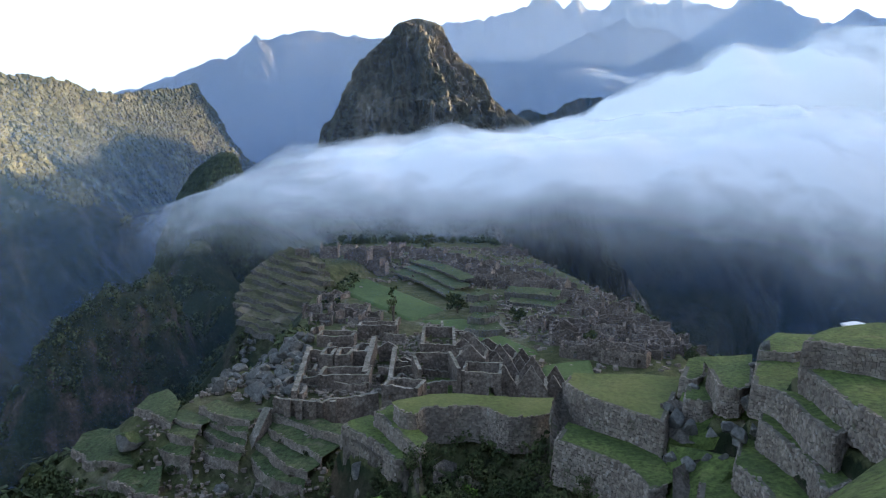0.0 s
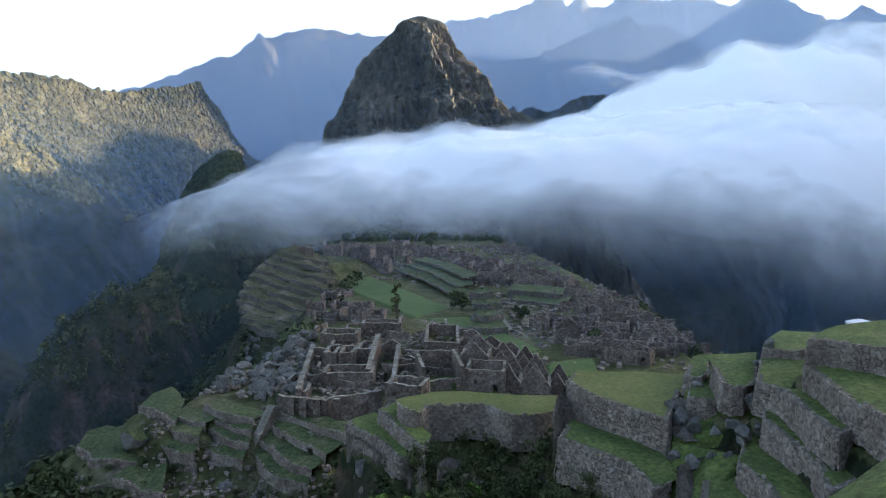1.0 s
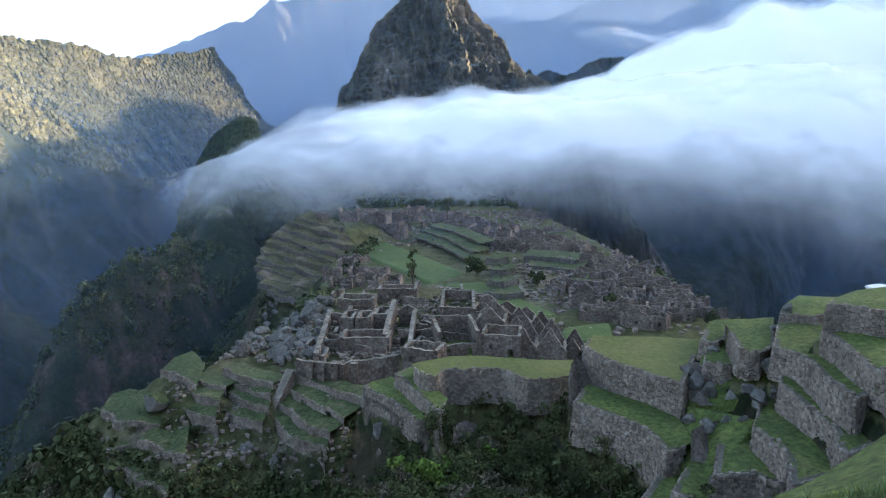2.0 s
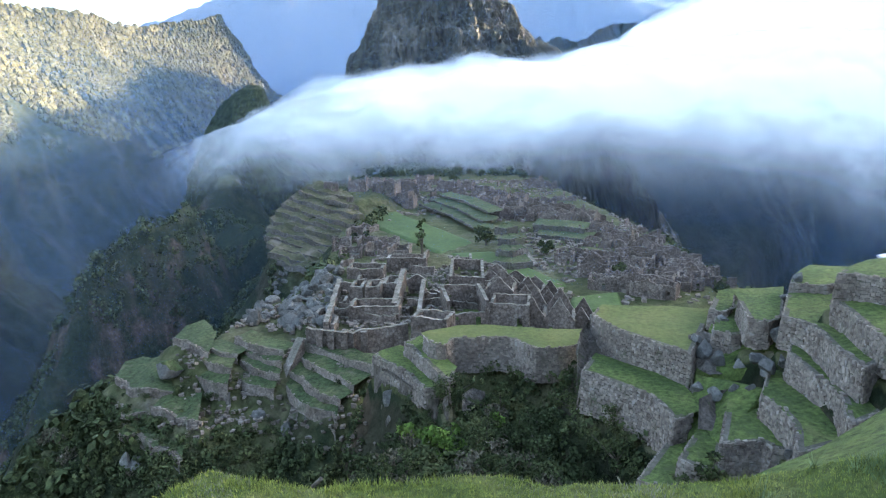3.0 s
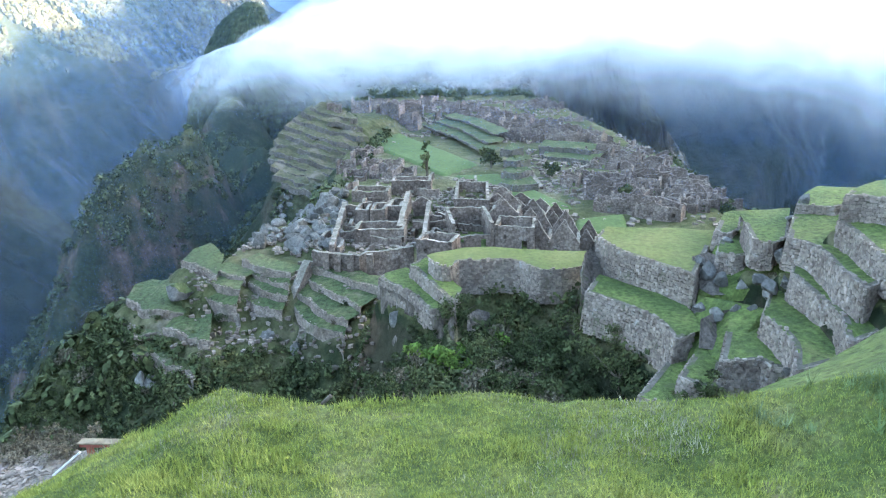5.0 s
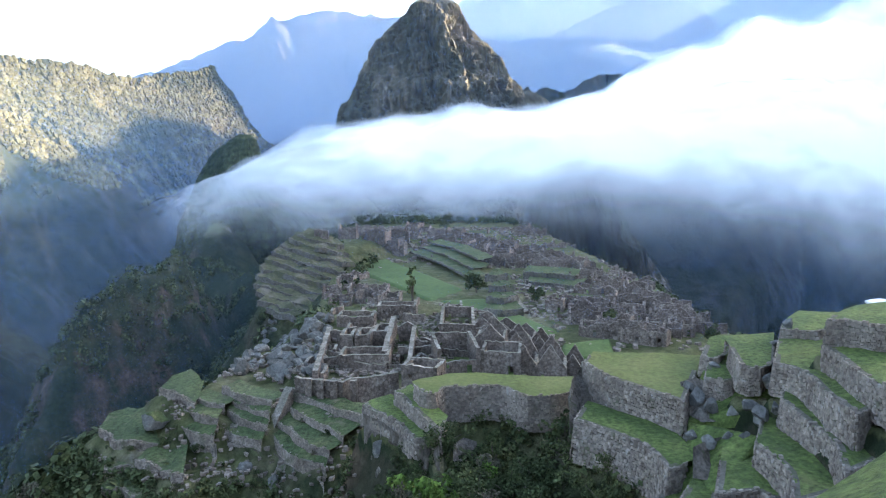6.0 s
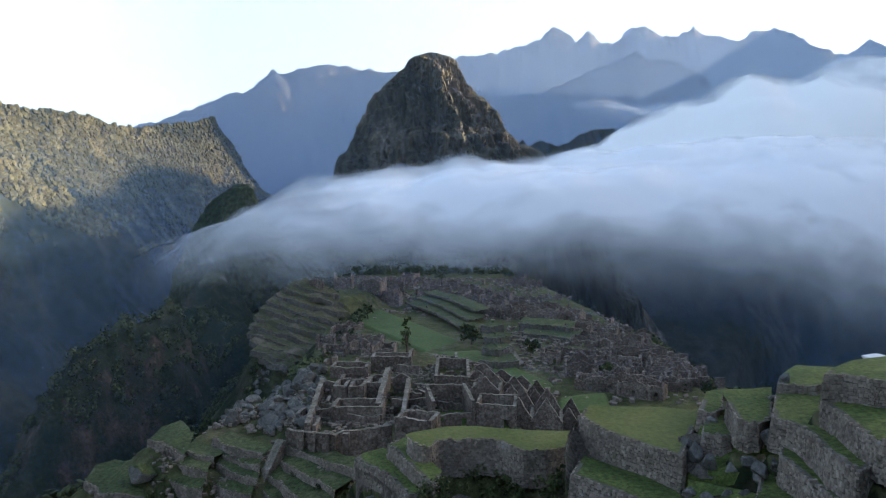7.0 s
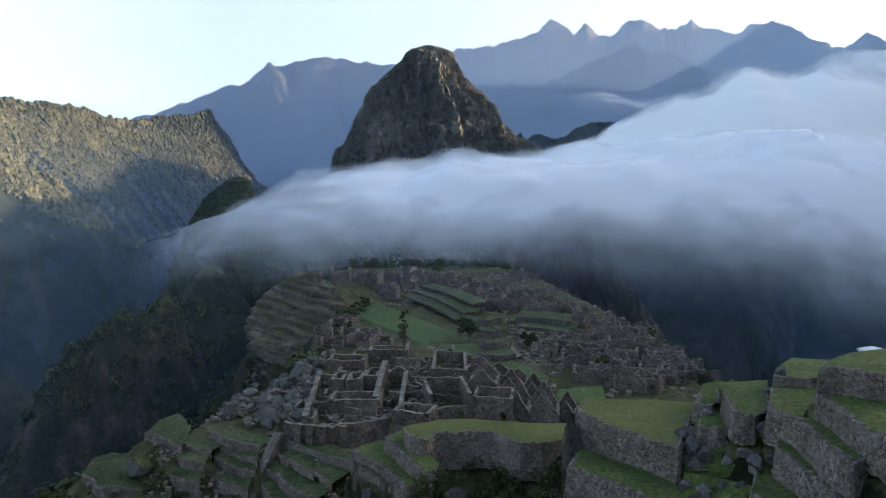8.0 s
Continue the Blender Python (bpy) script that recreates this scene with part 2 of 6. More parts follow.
def lattice(x, y, z, seed):
    """Smooth value noise on arrays, -1 to 1."""
    xi, yi, zi = np.floor(x).astype(np.int64), np.floor(y).astype(np.int64), np.floor(z).astype(np.int64)
    xf, yf, zf = x - xi, y - yi, z - zi
    fade = [q * q * (3 - 2 * q) for q in (xf, yf, zf)]
    out = 0
    for dx in (0, 1):
        for dy in (0, 1):
            for dz in (0, 1):
                h = (xi + dx) * 374761393 + (yi + dy) * 668265263 + (zi + dz) * 2147483647 + seed * 974711
                h = (h ^ (h >> 13)) * 1274126177 & 0x7FFFFFFF
                h = (h ^ (h >> 16)) & 0xFFFF
                w = (fade[0] if dx else 1 - fade[0]) * (fade[1] if dy else 1 - fade[1]) * (fade[2] if dz else 1 - fade[2])
                out = out + w * (h / 32767.5 - 1)
    return out


def fbm(x, y, z, octaves=4, seed=0, gain=0.5):
    out, amp = 0, 1.0
    x, y, z = np.broadcast_arrays(np.asarray(x, float), np.asarray(y, float), np.asarray(z, float))
    for o in range(octaves):
        out = out + amp * lattice(x * 2**o, y * 2**o, z * 2**o, seed + o)
        amp *= gain
    return out


def along(pts, count):
    """Points evenly spaced along a polyline."""
    pts = np.asarray(pts, float)
    s = np.concatenate([[0], np.cumsum(np.linalg.norm(np.diff(pts, axis=0), axis=1))])
    t = np.linspace(0, s[-1], count)
    return np.stack([np.interp(t, s, pts[:, k]) for k in range(pts.shape[1])], 1)


# ---- terraces: front edge and rear edge of each level, height of its wall ----
GULLY_STEPS = [
    # the broad level lawn, the step below it, the ledge over the gully and two steps at its end
    ([(13.5, 76.0, -21.5), (15.4, 70.8, -21.5), (17.8, 67.7, -21.5), (19.5, 65.8, -21.5), (20.8, 63.8, -21.5)], [(15.4, 80.3, -21.5), (20.8, 80.0, -21.5), (27.7, 79.1, -21.5)], 3.0),
    ([(11.0, 66.3, -24.4), (13.8, 64.2, -24.4), (15.9, 61.4, -24.4), (17.1, 58.3, -24.4), (17.3, 56.0, -24.4)], [(13.3, 71.9, -24.4), (16.0, 69.1, -24.4), (17.9, 67.2, -24.4), (20.3, 62.7, -24.4), (20.0, 57.6, -24.4)], 3.6),
    ([(-5.2, 80.7, -26.5), (-3.5, 79.4, -26.5), (-2.2, 83.4, -26.5), (0.2, 82.5, -26.5), (3.0, 83.6, -26.5), (5.4, 82.7, -26.5), (7.3, 79.5, -26.5), (10.6, 79.5, -26.5), (13.5, 81.3, -26.5)], [(-6.4, 84.6, -26.5), (-2.1, 88.3, -26.5), (1.7, 88.8, -26.5), (5.4, 87.7, -26.5), (9.7, 87.0, -26.5), (14.8, 86.9, -26.5)], 3.6),
    ([(-8.8, 85.9, -28.3), (-5.7, 80.0, -28.3), (-3.9, 76.1, -28.3), (-2.6, 73.1, -28.3)], [(-6.8, 89.1, -28.3), (-5.4, 86.7, -28.3), (-3.7, 82.4, -28.3), (-1.7, 77.9, -28.3)], 2.0),
    ([(-12.7, 85.4, -29.8), (-9.8, 82.5, -29.8), (-7.3, 78.1, -29.8), (-4.9, 74.5, -29.8), (-3.8, 74.7, -29.8)], [(-12.1, 87.5, -29.8), (-9.4, 90.2, -29.8), (-6.5, 83.3, -29.8), (-3.6, 75.9, -29.8)], 1.8),
]
HILL_STEPS = [
    ([(30.9, 58.7, -12.5), (32.3, 58.8, -12.5), (33.1, 57.8, -12.5), (34.2, 56.6, -12.5), (37.0, 54.6, -12.5)], [(33.2, 61.6, -12.5), (37.2, 65.4, -12.5), (41.4, 66.3, -12.5), (44.4, 66.1, -12.5)], 2.1),
    ([(32.1, 69.5, -16.0), (33.4, 68.7, -16.0), (34.6, 67.8, -16.0), (36.8, 68.9, -16.0)], [(33.8, 72.9, -16.0), (37.4, 77.7, -16.0), (39.7, 77.0, -16.0), (41.8, 76.9, -16.0)], 0.9),
    ([(27.7, 60.7, -16.8), (28.4, 59.5, -16.8), (28.6, 58.1, -16.8), (28.2, 54.3, -16.8), (27.6, 50.5, -16.8), (27.4, 47.5, -16.8)], [(32.5, 70.7, -16.8), (34.6, 71.2, -16.8), (36.6, 70.6, -16.8), (33.5, 63.4, -16.8), (31.1, 55.7, -16.8), (31.2, 53.3, -16.8), (31.1, 50.4, -16.8)], 2.2),
    ([(30.7, 58.4, -14.7), (30.7, 56.3, -14.7), (29.5, 51.4, -14.7), (29.2, 49.1, -14.7), (29.5, 47.9, -14.7), (29.3, 43.2, -14.7)], [(32.6, 60.6, -14.7), (33.0, 57.6, -14.7), (35.3, 58.1, -14.7), (37.9, 56.8, -14.7)], 2.1),
    ([(29.2, 50.8, -16.7), (29.2, 49.7, -16.7), (30.0, 48.3, -16.7), (30.8, 45.1, -16.7)], [(30.2, 52.6, -16.7), (31.2, 50.4, -16.7), (33.1, 48.7, -16.7)], 2.6),
    ([(26.9, 57.4, -19.1), (26.7, 55.3, -19.1), (26.5, 52.2, -19.1), (26.9, 50.6, -19.1), (26.8, 48.4, -19.1), (26.2, 46.4, -19.1), (25.0, 43.9, -19.1)], [(29.4, 62.4, -19.1), (29.4, 58.2, -19.1), (28.8, 54.1, -19.1), (28.7, 50.6, -19.1), (29.0, 49.2, -19.1), (29.1, 46.8, -19.1)], 2.1),
    ([(23.7, 54.1, -21.3), (23.7, 52.2, -21.3), (23.7, 49.5, -21.3), (23.2, 47.2, -21.3), (21.9, 44.0, -21.3)], [(26.6, 60.2, -21.3), (28.2, 58.8, -21.3), (28.1, 55.2, -21.3), (28.2, 53.2, -21.3), (27.7, 49.5, -21.3), (25.7, 45.8, -21.3)], 2.1),
    ([(18.8, 49.6, -23.4), (20.2, 49.4, -23.4), (21.9, 49.9, -23.4), (22.2, 48.9, -23.4)], [(21.9, 57.0, -23.4), (24.9, 57.0, -23.4), (24.9, 51.8, -23.4), (23.8, 48.4, -23.4)], 2.8),
    ([(16.0, 50.2, -25.2), (17.1, 49.3, -25.2), (18.5, 48.6, -25.2)], [(18.8, 55.1, -25.2), (20.3, 56.6, -25.2), (21.0, 55.1, -25.2)], 2.6),
    ([(12.7, 49.8, -26.8), (13.9, 48.9, -26.8), (15.8, 48.6, -26.8)], [(18.0, 58.3, -26.8), (20.0, 60.0, -26.8), (20.2, 58.3, -26.8)], 3.0),
    ([(26.1, 64.0, -18.2), (27.0, 62.7, -18.2), (29.4, 65.2, -18.2)], [(28.4, 74.8, -18.2), (31.3, 75.7, -18.2), (34.3, 75.9, -18.2)], 2.0),
    ([(25.3, 72.3, -19.7), (26.4, 71.0, -19.7), (28.3, 74.2, -19.7)], [(28.7, 80.0, -19.7), (29.9, 80.7, -19.7), (30.8, 80.5, -19.7)], 1.4),
    ([(23.8, 67.0, -20.3), (25.4, 65.6, -20.3), (27.4, 67.0, -20.3)], [(26.3, 73.3, -20.3), (28.4, 73.9, -20.3), (30.4, 75.4, -20.3)], 1.6),
]
# two fans of old terraces below the town wall
FAN_STEPS = [
    ([(-26.5, 105.3, -35.2), (-20.4, 99.8, -35.2), (-14.2, 95.3, -35.2)], None, 1.5),
    ([(-27.1, 103.4, -36.6), (-22.4, 98.5, -36.6), (-16.6, 91.7, -36.6)], None, 1.5),
    ([(-29.0, 101.7, -38.0), (-23.9, 95.5, -38.0), (-18.4, 89.7, -38.0)], None, 1.6),
    ([(-28.3, 97.6, -39.6), (-23.4, 92.5, -39.6), (-18.6, 87.8, -39.6)], None, 1.9),
    ([(-39.4, 109.4, -35.4), (-34.2, 105.4, -35.4), (-29.5, 102.7, -35.4)], None, 1.3),
    ([(-36.9, 106.1, -36.6), (-32.6, 102.7, -36.6), (-29.1, 100.2, -36.6)], None, 1.3),
    ([(-37.3, 104.2, -37.9), (-33.0, 100.5, -37.9), (-29.2, 98.2, -37.9)], None, 1.4),
    ([(-37.7, 101.7, -39.3), (-33.5, 98.9, -39.3), (-29.4, 96.3, -39.3)], None, 2.4),
    ([(-44.2, 107.8, -36.4), (-40.5, 104.8, -36.4), (-37.3, 103.5, -36.4)], None, 1.3),
    ([(-45.8, 106.3, -37.6), (-43.4, 103.7, -37.6), (-37.1, 100.2, -37.6)], None, 1.6),
    ([(-44.3, 102.4, -39.2), (-39.8, 99.6, -39.2), (-36.6, 98.2, -39.2)], None, 2.6),
]
# grassed platforms stepping down the spur
PLATFORMS = [
    ([(-50.4, 112.2, -36.2), (-45.9, 107.2, -36.2), (-42.4, 103.5, -36.2)], [(-50.2, 115.3, -36.2), (-47.8, 117.5, -36.2), (-43.0, 110.6, -36.2)], 2.6),
    ([(-57.6, 105.5, -40.6), (-53.8, 101.7, -40.6), (-48.7, 99.0, -40.6), (-45.9, 99.4, -40.6)], [(-58.3, 108.8, -40.6), (-56.4, 111.1, -40.6), (-49.9, 108.4, -40.6)], 3.2),
    ([(-58.0, 102.3, -43.2), (-52.7, 96.9, -43.2), (-47.7, 96.1, -43.2)], [(-57.9, 105.5, -43.2), (-54.3, 105.1, -43.2), (-49.4, 104.4, -43.2)], 3.6),
    ([(-47.1, 96.6, -41.6), (-42.8, 93.0, -41.6), (-38.5, 90.4, -41.6)], [(-47.2, 100.6, -41.6), (-45.7, 102.6, -41.6), (-41.9, 101.3, -41.6)], 4.0),
    ([(-52.1, 94.4, -44.6), (-47.4, 91.7, -44.6), (-43.1, 88.4, -44.6), (-39.2, 84.6, -44.6)], [(-51.7, 95.7, -44.6), (-49.9, 99.5, -44.6), (-45.2, 97.3, -44.6), (-40.2, 90.1, -44.6)], 2.2),
]


# ---- ground: one sheet, spurs and saddles over a deep valley ----
VALLEY = -430.0
# each spur: its line of (x, y, z, flat half width), slope to its left and to its right
SPURS = [
    ([(-30, -200, 30, 40), (0, -40, 6, 15), (3, -4, 0, 3)], 0.7, 0.8),
    ([(40, -60, 6, 30), (40, 6, -5, 6), (52, 30, -13, 4), (52, 58, -17, 3), (50, 70, -19, 3), (40, 86, -28, 4)], 0.75, 1.0),
    ([(-8, 20, -14, 4), (-4, 45, -32, 8), (6, 73, -33.5, 8), (3, 110, -40, 10)], 0.9, 1.3),
    ([(-17, 124, -35.5, 13), (-13, 150, -34.5, 20)], 1.0, 0.9),
    ([(0, 135, -40, 22), (10, 165, -47.2, 44), (10, 200, -47.1, 56), (5, 330, -47.6, 60), (-15, 440, -44, 60), (-40, 560, -60, 35), (-60, 720, -55, 20)], 1.05, 0.9),
    ([(64, 165, -54, 10), (62, 190, -51, 17), (60, 240, -52, 18), (56, 300, -50.5, 18)], 1.0, 1.1),
    ([(-66, 250, -58, 3), (-62, 300, -40, 6), (-45, 345, -38.5, 7), (-40, 380, -44, 8)], 1.2, 1.0),
    ([(-32, 130, -37.0, 10), (-33, 118, -38.0, 12), (-34, 113, -39.6, 12), (-35, 106, -42.6, 13), (-37, 99, -46.2, 13), (-40, 90, -51.5, 11), (-44, 80, -57, 9), (-58, 60, -68, 4)], 0.75, 0.9),
    ([(-169, 406, -52, 2), (-175, 382, -62, 3), (-186, 354, -72, 2), (-193, 327, -84, 3), (-188, 295, -110, 2), (-176, 243, -140, 3)], 1.9, 1.5),
    ([(-110, 420, -76, 5), (-190, 500, -66, 6), (-215, 640, -45, 8), (-120, 760, -45, 20)], 1.5, 1.0),
]


# the hill bears every terrace up to the foot of its wall; the old ones have half sunk into it
for steps, fall, sunk in ((GULLY_STEPS[:3], 2.2, -0.7), (GULLY_STEPS[3:], 3.2, -0.7), (HILL_STEPS, 2.2, -0.7), (FAN_STEPS, 1.1, 0.15), (PLATFORMS, 1.0, None)):
    for front, back_edge, z_h in steps:
        SPURS.append(([(x, y, z - 0.75 if sunk is None else z - z_h + sunk, 0.6) for x, y, z in front], fall, fall))


def height(x, y):
    h = np.full(np.shape(x), VALLEY)
    for line, sl, sr in SPURS:
        p = np.array(line, float)
        for a, b in zip(p[:-1], p[1:]):
            d = b[:2] - a[:2]
            L = np.hypot(*d)
            t = np.clip(((x - a[0]) * d[0] + (y - a[1]) * d[1]) / L**2, 0, 1)
            px, py = a[0] + t * d[0], a[1] + t * d[1]
            dist = np.hypot(x - px, y - py)
            left = (d[0] * (y - py) - d[1] * (x - px)) > 0
            z, w = a[2] + t * (b[2] - a[2]), a[3] + t * (b[3] - a[3])
            over = np.maximum(dist - w, 0)
            h = np.maximum(h, z - np.where(left, sl, sr) * over)
    return h


def rough_height(x, y):
    h = height(x, y)
    wild = np.clip((np.hypot(x, y) - 25) / 60, 0, 1)
    steep = np.clip((-46 - h) / 25, 0, 1)
    ribs = steep * np.clip((-50 - x) / 40, 0, 1)
    h = h - ribs * 16 * np.abs(fbm(y / 34 + 0.25 * fbm(x / 40, y / 40, 0 * x, 2, 31), x / 220, 0 * x, 3, 30)) + steep * (9 * fbm(x / 45, y / 45, 0 * x, 4, 3) + 3.0 * fbm(x / 8, y / 8, 0 * x, 3, 9)) + wild * 0.35 * fbm(x / 5, y / 5, 0 * x, 3, 5)
    r = np.hypot(x, y)
    return h + np.clip((r - 900) / 1500, 0, 1) * 60 * fbm(x / 300, y / 300, 0 * x, 4, 2)


def build_ground():
    th = np.radians(np.concatenate([np.linspace(-180, -44, 40, endpoint=False), np.linspace(-44, 44, 330, endpoint=False), np.linspace(44, 180, 40, endpoint=False)]))
    r = np.concatenate([[0.0], np.geomspace(2.0, 4900, 360)])
    R, T = np.meshgrid(r, th, indexing="ij")
    X, Y = R * np.sin(T), R * np.cos(T)
    Z = rough_height(X, Y) - np.where(R < 12, 0.6, 0.25)
    me = mesh_of("ground", np.stack([X, Y, Z], -1).reshape(-1, 3), grid_faces(len(r), len(th), True)[:, ::-1], GROUND, True)
    return tagged(part("ground", me), "steep wooded mountain slopes falling into a deep valley", "ground", kind="structure")


build_ground()


# ---- mountains ----
def ridge(name, crest, label, material, foot, reach, jag, seed, cols=260, rows=90, bulge=0.25, fur=0.0, cut=1.2):
    """A mountain: its crest line, slopes falling to a foot on both sides, cut by gullies."""
    c = along(crest, cols)
    s = np.linspace(0, np.sum(np.linalg.norm(np.diff(c[:, :2], axis=0), axis=1)), cols)
    c[:, 2] += jag * 0.4 * fbm(s / (jag * 2 + 1), 0 * s, 0 * s, 5, seed, 0.6)
    tang = np.gradient(c[:, :2], axis=0)
    tang /= np.linalg.norm(tang, axis=1)[:, None]
    out = np.stack([tang[:, 1], -tang[:, 0]], 1)
    out *= np.sign(-(out * c[:, :2]).sum(1))[:, None]
    rows |= 1
    v = np.linspace(-1, 1, rows)
    V, S = np.meshgrid(v, s, indexing="ij")
    a = np.abs(V)
    drop = a ** (1 - bulge)
    Zc = np.broadcast_to(c[:, 2], V.shape)
    gull = fbm(S / (reach * 0.22) + 0.6 * fbm(S / reach, V * 3, 0 * S, 2, seed + 5), V * 1.2, 0 * S, 5, seed + 1)
    dist = reach * (a * (1 + 0.22 * np.sin(np.pi * np.minimum(a, 1)) * gull))
    X = c[None, :, 0] + np.sign(V) * out[None, :, 0] * dist
    Y = c[None, :, 1] + np.sign(V) * out[None, :, 1] * dist
    Z = Zc + (foot - Zc) * drop + np.minimum(a * 6, 1) * np.minimum((1 - a) * 6, 1) * (jag * cut * gull)
    if fur:
        fur = fur * np.minimum(a * 12, 1)
        Z = Z + fur * (1.1 - 2.6 * np.abs(fbm(X / 24, Y / 24, Z / 24, 2, seed + 8, 0.6))) + 1.8 * fur * fbm(X / 70, Y / 70, Z / 70, 3, seed + 9, 0.6)
    RIDGES[name] = np.stack([X, Y, Z], -1)
    me = mesh_of(name, RIDGES[name].reshape(-1, 3), grid_faces(rows, cols), material, True)
    return tagged(part(name, me), label, "mountain", kind="structure")


RIDGES = {}


def canopy(name, grid, count, size, seed, label, rule):
    """Far forest: uneven tree crowns standing all over a slope, uncountable."""
    rng = np.random.default_rng(seed)
    p = (1 + 5**0.5) / 2
    ico = np.array([(-1, p, 0), (1, p, 0), (-1, -p, 0), (1, -p, 0), (0, -1, p), (0, 1, p), (0, -1, -p), (0, 1, -p), (p, 0, -1), (p, 0, 1), (-p, 0, -1), (-p, 0, 1)]) / 1.902
    tri = np.array([(0, 11, 5), (0, 5, 1), (0, 1, 7), (0, 7, 10), (0, 10, 11), (1, 5, 9), (5, 11, 4), (11, 10, 2), (10, 7, 6), (7, 1, 8), (3, 9, 4), (3, 4, 2), (3, 2, 6), (3, 6, 8), (3, 8, 9), (4, 9, 5), (2, 4, 11), (6, 2, 10), (8, 6, 7), (9, 8, 1)])
    r = rng.integers(0, grid.shape[0] - 1, count)
    c = rng.integers(0, grid.shape[1] - 1, count)
    q = grid[r, c] + (grid[r + 1, c] - grid[r, c]) * rng.random((count, 1)) + (grid[r, c + 1] - grid[r, c]) * rng.random((count, 1))
    q = q[rule(q[:, 0], q[:, 1], q[:, 2])]
    s = size * rng.uniform(0.5, 1.2, (len(q), 1, 1))
    v = q[:, None] + ico[None] * s * (1, 1, 1.25) * rng.uniform(0.72, 1.2, (len(q), 12, 1)) - np.array([0, 0, 0.15]) * s
    f = tri[None] + 12 * np.arange(len(q))[:, None, None]
    me = mesh_of(name, v.reshape(-1, 3), f.reshape(-1, 3), CANOPY)
    return tagged(part(name, me), label, "woodland", kind="stuff")


def peak(name, levels, y0, label, material, depth, rag, seed, around=300, up=210, smooth=True):
    """A steep rock peak from (z, left, right) levels, cut by upright ribs and chimneys."""
    lv = np.array(levels, float)
    z = np.linspace(lv[0, 0], lv[-1, 0], up)
    xl, xr = np.interp(z, lv[:, 0], lv[:, 1]), np.interp(z, lv[:, 0], lv[:, 2])
    th = np.linspace(0, 2 * np.pi, around, endpoint=False)
    Z, T = np.meshgrid(z, th, indexing="ij")
    mid, half = ((xl + xr) / 2)[:, None], ((xr - xl) / 2)[:, None]
    rib = fbm(np.cos(T) * 3.2 + Z / 300, np.sin(T) * 3.2, Z / 150, 6, seed, 0.62) * 0.8 - np.abs(fbm(np.cos(T) * 7, np.sin(T) * 7, Z / 160, 3, seed + 3)) * 0.5 + 0.2
    knob = fbm(half * np.cos(T) / 22, half * np.sin(T) / 22, Z / 30, 5, seed + 7, 0.6)
    push = rag * (rib * np.minimum(1, half / 60) + 0.45 * knob * np.minimum(1, half / 25)) - 0.35 * rag * np.maximum(0, fbm(np.cos(T) * 11, np.sin(T) * 11, Z / 45, 3, seed + 11)) * np.minimum(1, half / 40)
    push = push * np.minimum(1, half / 75) ** 0.7
    if not smooth:
        crack = np.abs(fbm(half * np.cos(T) / 9 + fbm(Z / 20, T, 0 * T, 2, seed), half * np.sin(T) / 9, Z / 110, 4, seed + 15, 0.6))
        push = push + 0.5 * rag * (0.35 - crack) * np.minimum(1, half / 45)
    sides = 1 - 0.5 * np.abs(np.cos(T)) ** 6
    X = mid + np.cos(T) * (half + push * sides)
    Y = y0 + np.sin(T) * (half * depth + push)
    Z = Z + 0.25 * rag * knob * np.minimum(1, half / 30)
    verts = np.concatenate([np.stack([X, Y, Z], -1).reshape(-1, 3), [[(xl[-1] + xr[-1]) / 2, y0, z[-1]]]])
    faces = [tuple(q) for q in grid_faces(up, around, True)]
    last = (up - 1) * around
    faces += [(last + i, last + (i + 1) % around, len(verts) - 1) for i in range(around)]
    me = mesh_of(name, verts, faces, material, smooth)
    return tagged(part(name, me), label, "mountain", kind="structure")


peak("rock_peak", [(-430, -330, 430), (-200, -270, 300), (45, -172, 118), (61, -164, 106), (75, -155, 93), (89, -147, 84), (104, -138, 71), (120, -128, 61), (136, -119, 51), (146, -114, 40), (152, -110, 32), (166, -98, 21), (183, -82, 9), (194, -73, 4), (205, -65, -3), (211, -54, -13), (215, -48, -22), (218, -42, -31)], 1000, "steep granite peak with green ledges, its summit in sun", CLIFF, 0.8, 17, 21, 340, 240, False)
peak("rock_shoulder", [(-430, -60, 260), (40, 50, 138), (77, 66, 127), (85, 72, 117), (89, 82, 108), (92, 91, 100)], 1030, "dark rocky shoulder at the peak's foot", CLIFF, 0.7, 6, 29, 120, 120)
peak("rock_knoll", [(-430, -330, -60), (-60, -262, -110), (-16.2, -244.0, -177.5), (-4.2, -235.2, -181.9), (7.2, -227.4, -185.7), (15.0, -217.8, -188.6), (20.2, -210.3, -189.5), (22.8, -205.0, -193.6)], 650, "dark wooded rock knoll rising out of the mist", SLOPE, 0.8, 7, 33, 200, 120, False)
ridge("forest_mountain", [(-1250, 600, 250), (-1050, 1100, 265), (-930.8, 1500.0, 210.5), (-916.9, 1600.0, 224.4), (-907.7, 1700.0, 225.1), (-891.1, 1800.0, 213.0), (-880.7, 1900.0, 217.4), (-831.3, 2000.0, 239.7), (-789.5, 2100.0, 254.8), (-758.5, 2180.0, 278.0), (-720.8, 2200.0, 211.9), (-693.5, 2220.0, 170.3), (-716.8, 2240.0, 88.7), (-720, 2300, -60), (-760, 2420, -300)], "forested mountain with a sunlit upper slope", FOREST, -430, 620, 10, 51, 380, 150, fur=3, cut=3.6)
RG = RIDGES["forest_mountain"]
